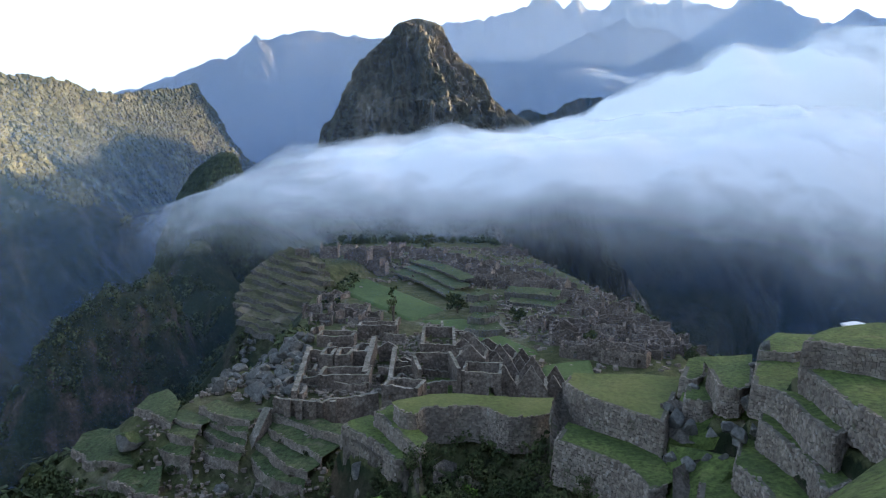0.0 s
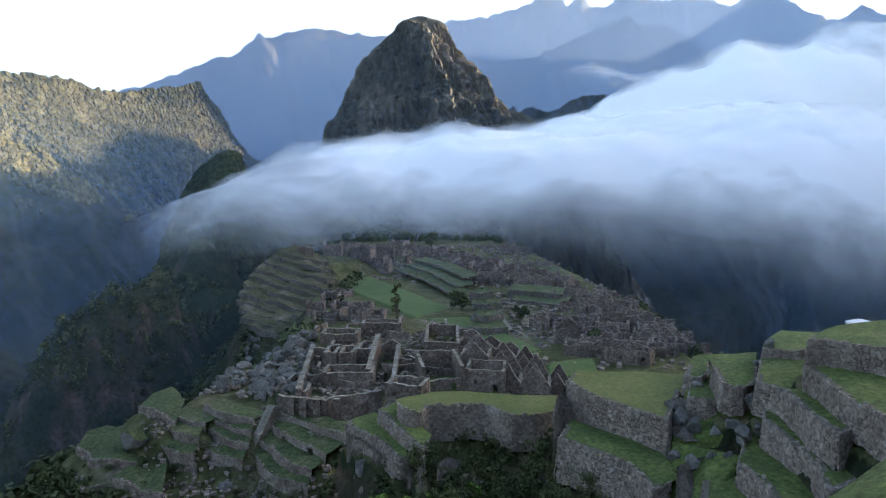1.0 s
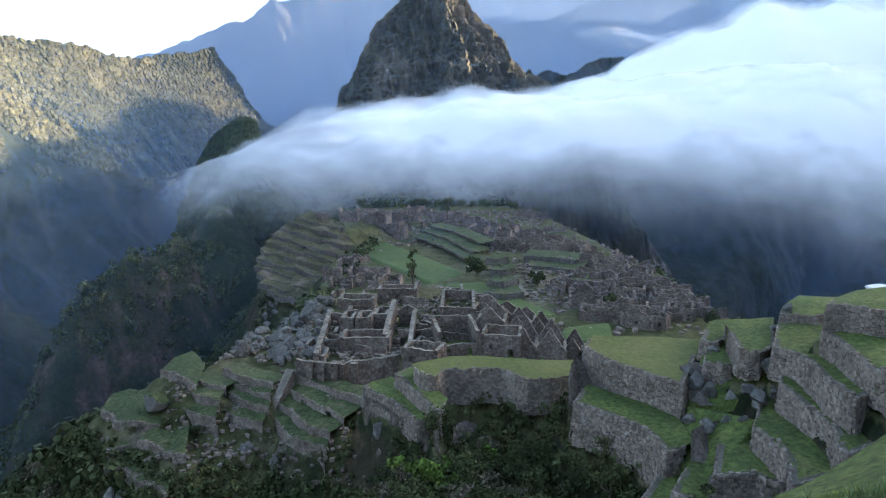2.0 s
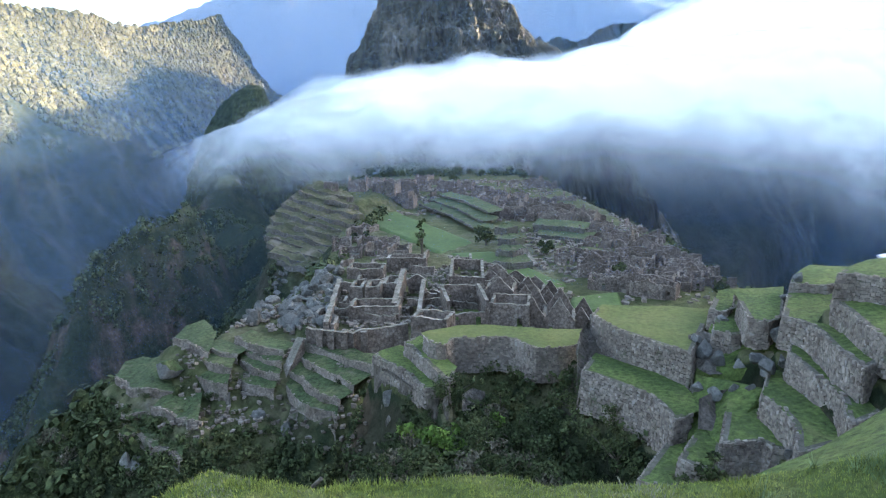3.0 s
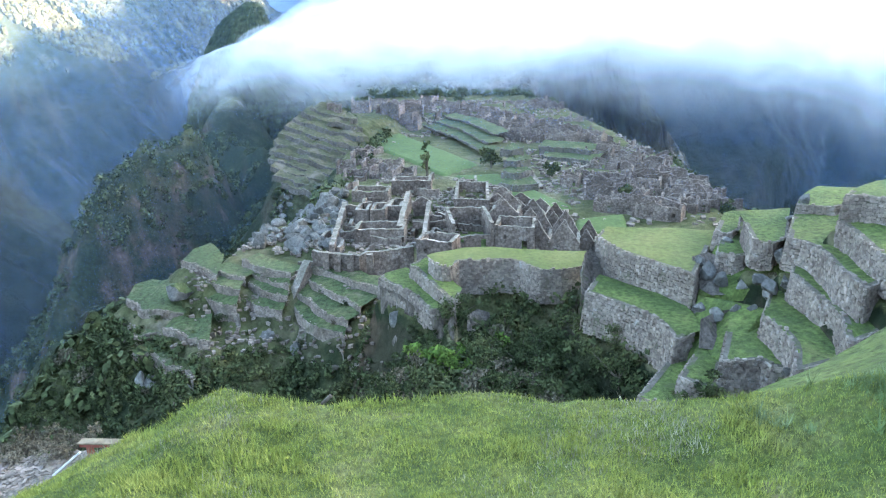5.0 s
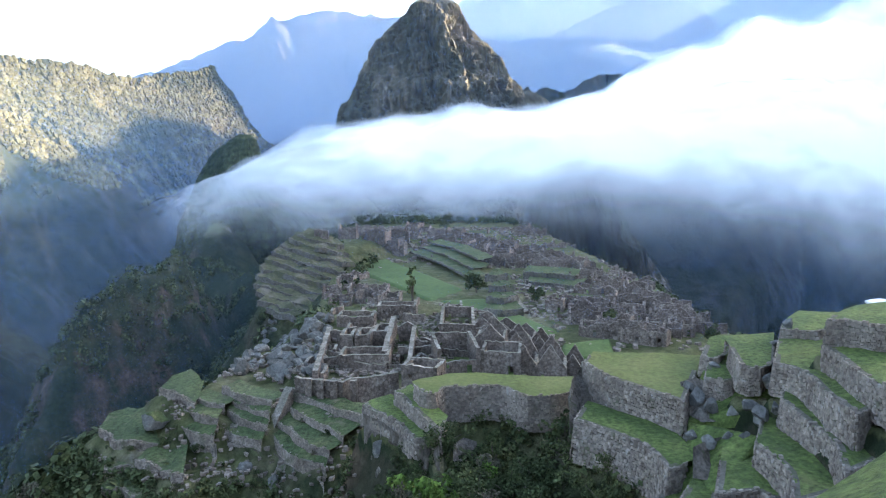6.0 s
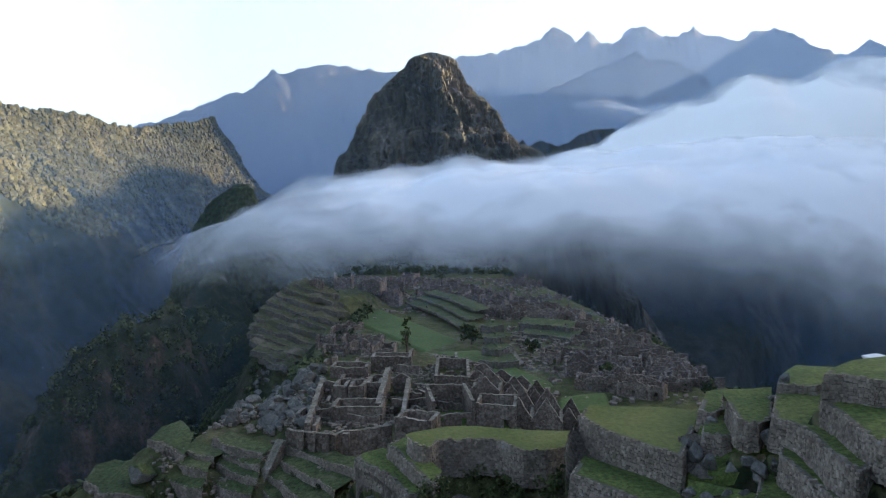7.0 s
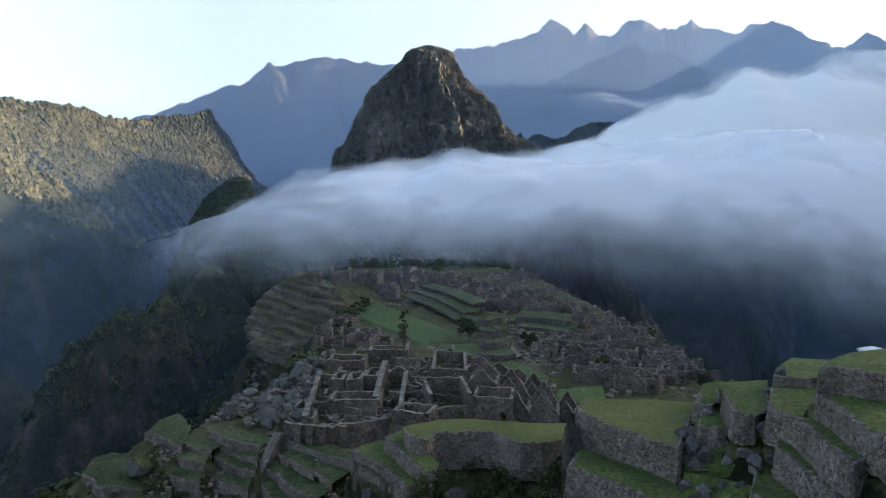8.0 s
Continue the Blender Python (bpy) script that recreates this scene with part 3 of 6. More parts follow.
# brighter crowns on the upper slope add to its sunlit look
canopy("tree_crowns", RG[len(RG) // 2 - 2:len(RG) // 2 + 32, 100:350], 20000, 7.0, 14, "close tree crowns on the sunlit mountain slope", lambda x, y, z: (y > 1150) & (y < 2260) & (z > 120 * fbm(x / 90, y / 90, z / 90, 3, 5) - 40))
ridge("blue_mountain", [(-3200, 2900, 300), (-1900, 3300, 360), (-1424.0, 3300.0, 394.4), (-1158.2, 3300.0, 502.0), (-947.7, 3300.0, 563.1), (-862.5, 3300.0, 629.1), (-800.4, 3300.0, 619.0), (-669.0, 3350.0, 679.7), (-545.5, 3400.0, 679.4), (-385.4, 3400.0, 653.3), (-225, 3400, 640), (-9, 3400, 600), (207, 3400, 520), (395, 3400, 540), (637, 3400, 640), (758, 3400, 700), (856, 3400, 744), (918, 3400, 702), (1044, 3400, 693), (1106, 3400, 664), (1180, 3400, 616), (1337, 3400, 520), (1555, 3400, 412), (2100, 3300, 150)], "far blue mountain ridge under morning haze", FARROCK, -430, 1300, 20, 61, 360, 80)
# the small bright spur on its crest
peak("sunlit_spur", [(380, -960, -690), (520, -915, -760), (575, -893, -788), (610, -876, -822), (636, -858, -846)], 3265, "small rocky spur on the far ridge, one face in sun", FARROCK, 0.9, 8, 66, 90, 60)
peak("cliff_spur", [(-430, 10, 270), (-200, 40, 205), (-90, 54, 165), (-40, 60, 140), (-15, 64, 130), (0, 68, 122), (12, 78, 105)], 640, "sheer reddish cliffs at the foot of the peak", CLIFF, 0.6, 14, 27, 260, 160)
ridge("far_range", [(-600, 4500, 700), (-32.3, 4400.0, 931.3), (247.3, 4400.0, 964.6), (403.9, 4400.0, 1025.8), (519.4, 4350.0, 1054.3), (587.7, 4350.0, 1101.4), (663.8, 4350.0, 1046.8), (726.0, 4350.0, 1005.8), (845.1, 4400.0, 1044.3), (960.1, 4400.0, 1002.6), (1033.5, 4350.0, 1072.1), (1142.5, 4350.0, 1095.2), (1225.6, 4350.0, 1030.6), (1359.2, 4350.0, 1009.7), (1436.5, 4350.0, 1063.4), (1512.1, 4350.0, 1036.0), (1596.7, 4350.0, 1055.8), (1696.9, 4300.0, 1009.8), (1897.5, 4300.0, 1042.2), (2042.0, 4250.0, 996.4), (2117.8, 4200.0, 932.2), (2234.0, 4200.0, 879.6), (2255.9, 4150.0, 868.9), (2353.0, 4100.0, 946.8), (2481.5, 4100.0, 914.5), (3400, 3300, 900)], "jagged far mountain range pale with haze", FARROCK, -430, 1100, 85, 71, 560, 50)
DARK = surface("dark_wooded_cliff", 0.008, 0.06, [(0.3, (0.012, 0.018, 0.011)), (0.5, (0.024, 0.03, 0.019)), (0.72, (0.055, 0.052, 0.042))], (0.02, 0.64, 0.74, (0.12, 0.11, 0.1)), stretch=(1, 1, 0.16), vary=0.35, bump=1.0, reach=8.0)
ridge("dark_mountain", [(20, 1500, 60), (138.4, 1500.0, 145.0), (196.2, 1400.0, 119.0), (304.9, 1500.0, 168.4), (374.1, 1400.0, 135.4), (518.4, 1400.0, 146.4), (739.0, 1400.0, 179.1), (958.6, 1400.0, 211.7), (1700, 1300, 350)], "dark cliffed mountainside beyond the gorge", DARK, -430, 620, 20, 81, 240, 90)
# sun blocker added out of view; its crest heights set the shadow lines
ridge("shading_mountain", [(2500, -1500, 720), (2500, 300, 800), (2500, 1000, 800), (2500, 1500, 770), (2500, 1700, 725), (2500, 1950, 725), (2500, 2300, 850), (2500, 2600, 890), (2500, 2750, 930), (2500, 2905, 1000), (2500, 3020, 935), (2500, 3205, 880), (2700, 3800, 1300), (2950, 4350, 1500)], "unseen ridge added to block the sun from the ruins", FARROCK, -430, 900, 24, 91, 300, 60)
ridge("rear_mountain", [(-2600, 900, 300), (-2000, -800, 300), (-600, -1600, 420), (900, -1500, 480), (2200, -900, 500)], "wooded mountain behind the viewpoint", FOREST, -430, 900, 20, 95, 160, 50)


# ---- terraces ----
def wall_pieces(top, bottom, size, seed):
    """Stones of a wall face between two lines: centres, outward ways, and sizes."""
    rng = random.Random(seed)
    top, bottom = np.asarray(top, float), np.asarray(bottom, float)
    s = np.concatenate([[0], np.cumsum(np.linalg.norm(np.diff(top, axis=0), axis=1))])
    hgt = np.linalg.norm(top - bottom, axis=1).mean()
    out, rows = [], max(2, int(hgt / (size * 0.72)))
    for r in range(rows):
        x = rng.uniform(-0.5, 0) * size
        while x < s[-1]:
            w = size * rng.uniform(0.55, 1.6)
            c = min(max(x + w / 2, 0), s[-1])
            f = (r + 0.5 + rng.uniform(-0.3, 0.3)) / rows
            a = np.array([np.interp(c, s, top[:, k]) for k in range(3)])
            b = np.array([np.interp(c, s, bottom[:, k]) for k in range(3)])
            i = min(max(int(np.searchsorted(s, c)) - 1, 0), len(top) - 2)
            run, up = top[i + 1] - top[i], a - b
            run, up = run / (np.linalg.norm(run) + 1e-9), up / (np.linalg.norm(up) + 1e-9)
            q = rng.gauss(0, 0.16)
            out.append((a + (b - a) * f, run * math.cos(q) + up * math.sin(q), up * math.cos(q) - run * math.sin(q), (w * 0.5, hgt / rows * rng.uniform(0.42, 0.66)), rng.random()))
            x += w
    return out


CUBE = np.array([(x, y, z) for x in (-1, 1) for y in (-1, 1) for z in (-1, 1)], float)
CUBE_F = [(0, 1, 3, 2), (4, 6, 7, 5), (0, 4, 5, 1), (2, 3, 7, 6), (0, 2, 6, 4), (1, 5, 7, 3)]


def stone_block(rng):
    """An uneven hewn block, two units a side, with a bulged front."""
    v = CUBE * (1, 1, 1) + np.array([[rng.uniform(-0.16, 0.16) for _ in range(3)] for _ in range(8)])
    f0 = [i for i in range(8) if CUBE[i][1] < 0]
    v[f0] *= (0.86, 1.0, 0.84)
    return v


def stones_joined(name, pieces, thick, material, parent, seed):
    rng = random.Random(seed)
    kinds = [stone_block(rng) for _ in range(9)]
    verts, faces = [], []
    for c, run, up, (w, h), q in pieces:
        out = np.cross(run, up)
        B = np.stack([run * w * 1.02, -out * thick, up * h * 1.04], 0)
        k = kinds[int(q * 9)]
        faces += [tuple(i + len(verts) for i in f) for f in CUBE_F]
        verts += list(c + out * thick * (q - 0.5) * 0.9 + k @ B)
    return part(name, mesh_of(name, verts, faces, material), parent, kind="stuff")


PIECE_MESHES = []


def stones_single(name, pieces, thick, parent, seed):
    rng = random.Random(seed)
    if not PIECE_MESHES:
        PIECE_MESHES.extend(mesh_of("stone", stone_block(rng), CUBE_F, PIECE) for _ in range(10))
    for c, run, up, (w, h), q in pieces:
        out = np.cross(run, up)
        ob = new(name, PIECE_MESHES[int(q * 10)])
        M = Matrix.Identity(4)
        for k, (vec, sc) in enumerate(((run, w * 1.02), (-out, thick), (up, h * 1.04))):
            for r in range(3):
                M[r][k] = vec[r] * sc
        p = c + out * thick * (q - 0.5) * 0.9
        M[0][3], M[1][3], M[2][3] = p
        ob.parent = parent
        ob.matrix_local = M


TERRACE_COUNT = [0]


def terrace(front, width, h, label, back=(0.7, 0.7), stone=0.5, single=0, ends=True, name="terrace", batter=0.12, top=None, rear=None, face=None, rough=1.0, rise=0.0, under=1.0):
    """A grassed step held by a dry-stone wall: front is the wall's top edge, width runs back into the hill."""
    TERRACE_COUNT[0] += 1
    seed = 300 + TERRACE_COUNT[0]
    rng = random.Random(seed)
    f = np.asarray(front, float)
    n = max(6, int(np.linalg.norm(np.diff(f, axis=0), axis=1).sum() / 1.2))
    f = along(f, n)
    base = Vector(f.mean(0) - (0, 0, h))
    ob = thing(name, label, "terrace", "stone terraces", at=base)
    f = f - np.array(base)
    tang = np.gradient(f[:, :2], axis=0)
    nrm = np.stack([-tang[:, 1], tang[:, 0]], 1)
    nrm /= np.linalg.norm(nrm, axis=1)[:, None] + 1e-9
    nrm *= np.sign((nrm * np.array(back)).sum(1))[:, None]
    nrm = nrm * 0.5 + np.array(back) / np.hypot(*back) * 0.5
    nrm /= np.linalg.norm(nrm, axis=1)[:, None]
    k = np.arange(n)
    f[:, 2] += 0.12 * rough * fbm(k / 4, 0 * k + seed, 0 * k, 3, seed)
    f[:, :2] += nrm * (0.25 * rough * fbm(k / 3, 0 * k, 0 * k + seed, 3, seed + 1))[:, None]
    rows = max(4, int(width / 1.2))
    g = np.linspace(0, 1, rows)
    G = np.zeros((rows, n, 3))
    far = f + np.concatenate([nrm * width, np.zeros((n, 1))], 1) if rear is None else f + (along(rear, n) - np.array(base) - f) * (under, under, 1.0)
    G[..., :2] = f[None, :, :2] * (1 - g)[:, None, None] + far[None, :, :2] * g[:, None, None]
    G[..., 2] = f[None, :, 2] - 0.05 + 0.1 * fbm(G[..., 0] / 2, G[..., 1] / 2, 0 * G[..., 0], 3, seed + 2) + (0.06 * width * g**2)[:, None] * (rear is None) + (rise * g)[:, None]
    part("grass_top", mesh_of("grass_top", G.reshape(-1, 3), grid_faces(rows, n), top or GRASS, True), ob)
    lines = [np.array(f)]
    if ends:
        for e in (0, -1):
            lines.append(np.stack([f[e], f[e] + (far[e] - f[e]) * (0.6, 0.6, 0)]))
    for li, top_line in enumerate(lines):
        tl = along(top_line, max(3, len(top_line)))
        if li == 0:
            out = np.concatenate([-nrm, np.zeros((n, 1))], 1)
        else:
            e = 0 if li == 1 else -1
            d = f[1] - f[0] if li == 1 else f[-2] - f[-1]
            d = -d / np.linalg.norm(d)
            out = np.tile([d[0], d[1], 0.0], (len(tl), 1))
        bl = tl + out * batter * h - np.array([0, 0, h])
        inner = tl - out * 0.5
        core = np.concatenate([inner, tl - out * 0.08, bl - out * 0.08], 0)
        part("wall_core", mesh_of("wall_core", core, grid_faces(3, len(tl)), MORTAR), ob)
        pieces = wall_pieces(tl, bl, stone, seed * 7 + li)
        run = tl[1] - tl[0]
        if np.cross(run, tl[0] - bl[0]) @ out[0] < 0:
            pieces = [(c, -r, u, s, q) for c, r, u, s, q in pieces]
        if li == 0 and single:
            keep = pieces[:: max(1, len(pieces) // single + 1)] if len(pieces) > 300 else pieces
            chosen = set(map(id, keep))
            stones_single("stone", keep, stone * 0.22, ob, seed)
            pieces = [p for p in pieces if id(p) not in chosen]
        if pieces:
            stones_joined("stonework", pieces, stone * 0.22, face or STONE, ob, seed + li)
    # coping of loose uneven stones
    cop = []
    for i in range(n - 1):
        run = f[i + 1] - f[i]
        L = np.linalg.norm(run)
        for j in range(max(1, int(L / (stone * 1.5)))):
            if rng.random() < 0.62:
                w = stone * rng.uniform(0.35, 0.75)
                c = f[i] + run * rng.random() + np.array([*nrm[i], 0]) * rng.uniform(0.0, 0.3) + np.array([0, 0, rng.uniform(-0.1, 0.12)])
                cop.append((c, run / L, np.array([0, 0, 1.0]), (w, stone * rng.uniform(0.2, 0.42)), rng.random()))
    if cop:
        stones_joined("coping", cop, stone * 0.4, face or STONE, ob, seed + 9)
    return ob


NEAR_T = "grassed agricultural terrace held by a rough granite wall"
CITY_T = "narrow old terrace with weathered stone wall and short grass"
for (front, back_edge, z_h), label, way, cover in zip(GULLY_STEPS, ("broad level lawn terrace with a tall granite wall", NEAR_T, "long grassy ledge above the overgrown gully", CITY_T, CITY_T), ((0.25, 0.97), (0.25, 0.97), (0, 1), (0.8, 0.6), (0.8, 0.6)), (LAWN, GRASS, LAWN, GRASS, GRASS)):
    terrace(front, 6, z_h + 0.7, label, way, 0.36, 290, rear=back_edge, top=cover)
for k, (front, back_edge, z_h) in enumerate(HILL_STEPS):
    terrace(front, 6, z_h + 0.7, NEAR_T, (0.75, 0.65), 0.34, 290, rear=back_edge, under=1.0 if k in (0, 1, 10, 11) else 1.25)
for k, (front, back_edge, z_h) in enumerate(FAN_STEPS):
    above = FAN_STEPS[k - 1][0] if k not in (0, 4, 8) else None
    terrace(front, 3.5, z_h + 0.2, CITY_T, (0.45, 0.9), 0.26, 0, top=OLD_TURF, rough=1.8, ends=False, rear=above, under=1.1, rise=max(0.0, above[0][2] - front[0][2] - 0.85) if above else 0.0)
for front, back_edge, z_h in PLATFORMS:
    terrace(front, 5, 1.6, "grassed stone platform on the steep spur", (0.45, 0.9), 0.34, 0, top=OLD_TURF, rear=back_edge, rough=4.0, ends=False, rise=0.8, under=1.15)


# ---- roofless stone houses ----
def wall_mesh(length, h, thick, openings, gable=0.0, crumble=0.25, seed=0, rise=0.0, pale=True):
    """An upright wall along x with real openings (x, z, w, h) through it and a worn top, its base at z=0."""
    rng = random.Random(seed)
    xs = sorted({0.0, length, length / 2, *[v for x, z, w, hh in openings for v in (x - w / 2, x + w / 2)], *[length * i / max(2, int(length / 0.95)) for i in range(max(2, int(length / 0.95)))]})
    xs = [x for x in xs if -1e-6 <= x <= length + 1e-6]
    phase = rng.uniform(0, 99)
    tops = [h + rise * x / length + gable * (1 - abs(2 * x / length - 1)) + crumble * (1.3 * noise.noise(Vector((x * 0.35, phase, 0))) - 0.3 + rng.uniform(-0.6, 0.3)) for x in xs]
    bm = bmesh.new()
    for i in range(len(xs) - 1):
        a, b = xs[i], xs[i + 1]
        if b - a < 1e-4:
            continue
        m = (a + b) / 2
        holes = sorted((z, z + hh) for x, z, w, hh in openings if abs(m - x) < w / 2)
        lo, spans = 0.0, []
        for z0, z1 in holes:
            if z0 > lo:
                spans.append((lo, z0, False))
            lo = z1
        spans.append((lo, None, True))
        for z0, z1, crest in spans:
            ta, tb = (max(tops[i], z0 + 0.15), max(tops[i + 1], z0 + 0.15)) if crest else (z1, z1)
            vs = [bm.verts.new(p) for p in ((a, 0, z0), (b, 0, z0), (b, thick, z0), (a, thick, z0), (a, 0.04, ta), (b, 0.04, tb), (b, thick - 0.04, tb), (a, thick - 0.04, ta))]
            for q in ((0, 1, 5, 4), (1, 2, 6, 5), (2, 3, 7, 6), (3, 0, 4, 7), (4, 5, 6, 7), (3, 2, 1, 0)):
                bm.faces.new([vs[k] for k in q]).material_index = 1 if q == (4, 5, 6, 7) and crest else 0
    bmesh.ops.remove_doubles(bm, verts=bm.verts, dist=0.002)
    me = bpy.data.meshes.new("wall")
    bm.to_mesh(me)
    bm.free()
    me.materials.append(HOUSE), me.materials.append(CAP if pale else HOUSE)
    return me


HOUSES = [0]


def house(a, b, depth, h, gable=0.0, front_low=1.0, label="roofless granite house ruin with small windows", thick=0.7, doors=True, sink=1.5, face=0.0, top=False, worn=0.3, name="stone_house", floor=True):
    """a, b: the two base corners of the wall nearest the viewpoint; the house runs back from them."""
    HOUSES[0] += 1
    seed = 900 + HOUSES[0]
    rng = random.Random(seed)
    a, b = np.array(a, float), np.array(b, float)
    L = float(np.hypot(*(b - a)[:2]))
    ang = math.atan2(b[1] - a[1], b[0] - a[0])
    z = (a[2] + b[2]) / 2 - (h * front_low if top else 0)
    ob = thing(name, label, "ruin", "roofless stone houses")
    ob.matrix_world = Matrix.Translation((a[0], a[1], z)) @ Matrix.Rotation(ang, 4, "Z")

    def holes(length, hh, door):
        if hh < 1.8 or not doors:
            return []
        out, count = [], max(1, int(length / 2.6))
        for i in range(count):
            x = length * (i + 0.5) / count
            if door and i == count // 2:
                out.append((x, 0.0, 0.9, min(1.9, hh * 0.7)))
            else:
                out.append((x, hh * 0.42, 0.55, 0.75))
        return [(x, zz + sink, w, q) for x, zz, w, q in out]

    for nm, length, hh, gb, m, door in (
        ("front_wall", L, h * front_low, face, Matrix.Identity(4), True),
        ("rear_wall", L, h, face, Matrix.Translation((0, depth - thick, 0)), False),
        ("side_wall", depth, h, gable, Matrix.Translation((thick, 0, 0)) @ Matrix.Rotation(radians(90), 4, "Z"), False),
        ("side_wall", depth, h, gable, Matrix.Translation((L, 0, 0)) @ Matrix.Rotation(radians(90), 4, "Z"), False),
    ):
        o = part(nm, wall_mesh(length, hh + sink, thick, holes(length, hh, door), gb, worn, rng.randrange(9999), 0.0, worn < 0.7), ob)
        o.matrix_local = Matrix.Translation((0, 0, -sink)) @ m @ Matrix.Translation((0.003 * (nm == "side_wall"), 0.003 * (nm == "side_wall"), 0))
        if nm == "front_wall" and hh > 1.8 and doors:
            for x, zz, w, q in holes(length, hh, door):
                bar = bmesh.new()
                bmesh.ops.create_cube(bar, size=1.0)
                bmesh.ops.scale(bar, vec=(w + 0.5, thick + 0.06, 0.22), verts=bar.verts)
                bmesh.ops.translate(bar, vec=(x, thick / 2, zz + q + 0.1), verts=bar.verts)
                lm = bpy.data.meshes.new("lintel")
                bar.to_mesh(lm)
                bar.free()
                lm.materials.append(HOUSE)
                part("lintel", lm, o)
    if floor:
        v = [(0.2, 0.2, 0.12), (L - 0.2, 0.2, 0.12), (L - 0.2, depth - 0.2, 0.12), (0.2, depth - 0.2, 0.12)]
        part("floor", mesh_of("floor", v, [(0, 1, 2, 3)], GRASS if rng.random() < 0.45 else EARTH), ob)
    return ob


def free_wall(a, b, h, label, thick=0.8, name="stone_wall", crumble=0.3, gable=0.0, openings=()):
    """A wall from a to b, the two ends of its top; it stands h below the lower end."""
    a, b = np.array(a, float), np.array(b, float)
    if b[2] < a[2]:
        a, b = b, a
    L, ang = float(np.hypot(*(b - a)[:2])), math.atan2(b[1] - a[1], b[0] - a[0])
    ob = part(name, wall_mesh(L, h, thick, list(openings), gable, crumble, int(abs(a[0] * 13 + a[1] * 7)), float(b[2] - a[2]), crumble < 0.9))
    ob.matrix_world = Matrix.Translation((a[0], a[1], a[2] - h)) @ Matrix.Rotation(ang, 4, "Z")
    return tagged(ob, label, "wall", "town walls")


# town wall above the terraces, with buttresses
TOWN = "tall granite town wall with upright buttresses"
free_wall((-26.1, 106.0, -32.5), (-18.2, 104.0, -32.7), 5.5, TOWN)
free_wall((-18.2, 104.0, -32.7), (-10.2, 108.0, -32.6), 5.5, TOWN)
for p in [(-23.9, 104.6, -32.4), (-22.0, 104.2, -32.5), (-19.8, 103.6, -32.5), (-16.7, 103.6, -32.4)]:
    free_wall((p[0] - 0.5, p[1] - 0.7, p[2]), (p[0] + 0.5, p[1] - 0.7, p[2] + 0.01), 5.2, "short upright buttress against the town wall", 0.9, "buttress", 0.1)
# gate house at the wall's end and houses behind it: top corners of the near wall
house((-9.6, 106.0, -31.1), (-3.9, 104.5, -30.5), 5, 3.9, top=True, label="square gate house of dark granite, open to the sky")
house((-21.6, 118.0, -32.8), (-12.8, 118.0, -32.3), 6, 1.9, doors=False, top=True, label="low pale-rimmed rectangular enclosure")
house((-26.9, 146.0, -32.3), (-18.9, 146.0, -32.1), 5, 1.2, doors=False, top=True, label="low pale-rimmed rectangular enclosure")
house((-18.9, 152.0, -31.3), (-10.1, 152.0, -31.2), 5, 3.0, top=True, label="long roofless hall of dark granite")
house((-20.3, 128.0, -31.9), (-17.3, 128.0, -31.7), 6, 1.8, top=True, doors=False, label="small ruined enclosure with broken walls")
house((-23.5, 130.0, -32.2), (-20.9, 130.0, -32.1), 6, 1.8, top=True, doors=False, label="small ruined enclosure with broken walls")
house((-17.4, 132.0, -32.0), (-14.5, 132.0, -31.9), 6, 1.6, top=True, doors=False, label="small ruined enclosure with broken walls")
PALE_W = "long pale-topped wall running away uphill"
free_wall((-13.2, 119.0, -32.4), (-13.5, 141.0, -31.0), 3.5, PALE_W, 1.1)
free_wall((-8.7, 116.0, -33.4), (-9.1, 136.0, -31.9), 3.5, PALE_W, 0.9)
free_wall((-12.7, 136.0, -32.1), (-9.2, 136.0, -32.1), 3.8, "dark gable wall closing the long house", 0.8, gable=1.0)
free_wall((-11.8, 124.0, -32.8), (-9.0, 124.0, -32.8), 1.6, "low cross wall of the long house", 0.7)
free_wall((-8.5, 132.0, -33.0), (-5.8, 130.0, -33.0), 2.0, "low ragged wall beside the stair", 0.7, crumble=0.8)
free_wall((-7.7, 124.0, -33.6), (-5.3, 123.0, -33.6), 2.2, "low ragged wall beside the stair", 0.7, crumble=0.8)
house((-4.3, 116.0, -33.0), (3.1, 117.0, -33.9), 12, 4.6, 0, 0.5, top=True, label="deep roofless house with niches in its rear wall")
house((-4.6, 138.0, -32.3), (2.7, 138.0, -32.1), 18, 4.6, 0, 1.0, top=True, label="long roofless house with pale wall tops")
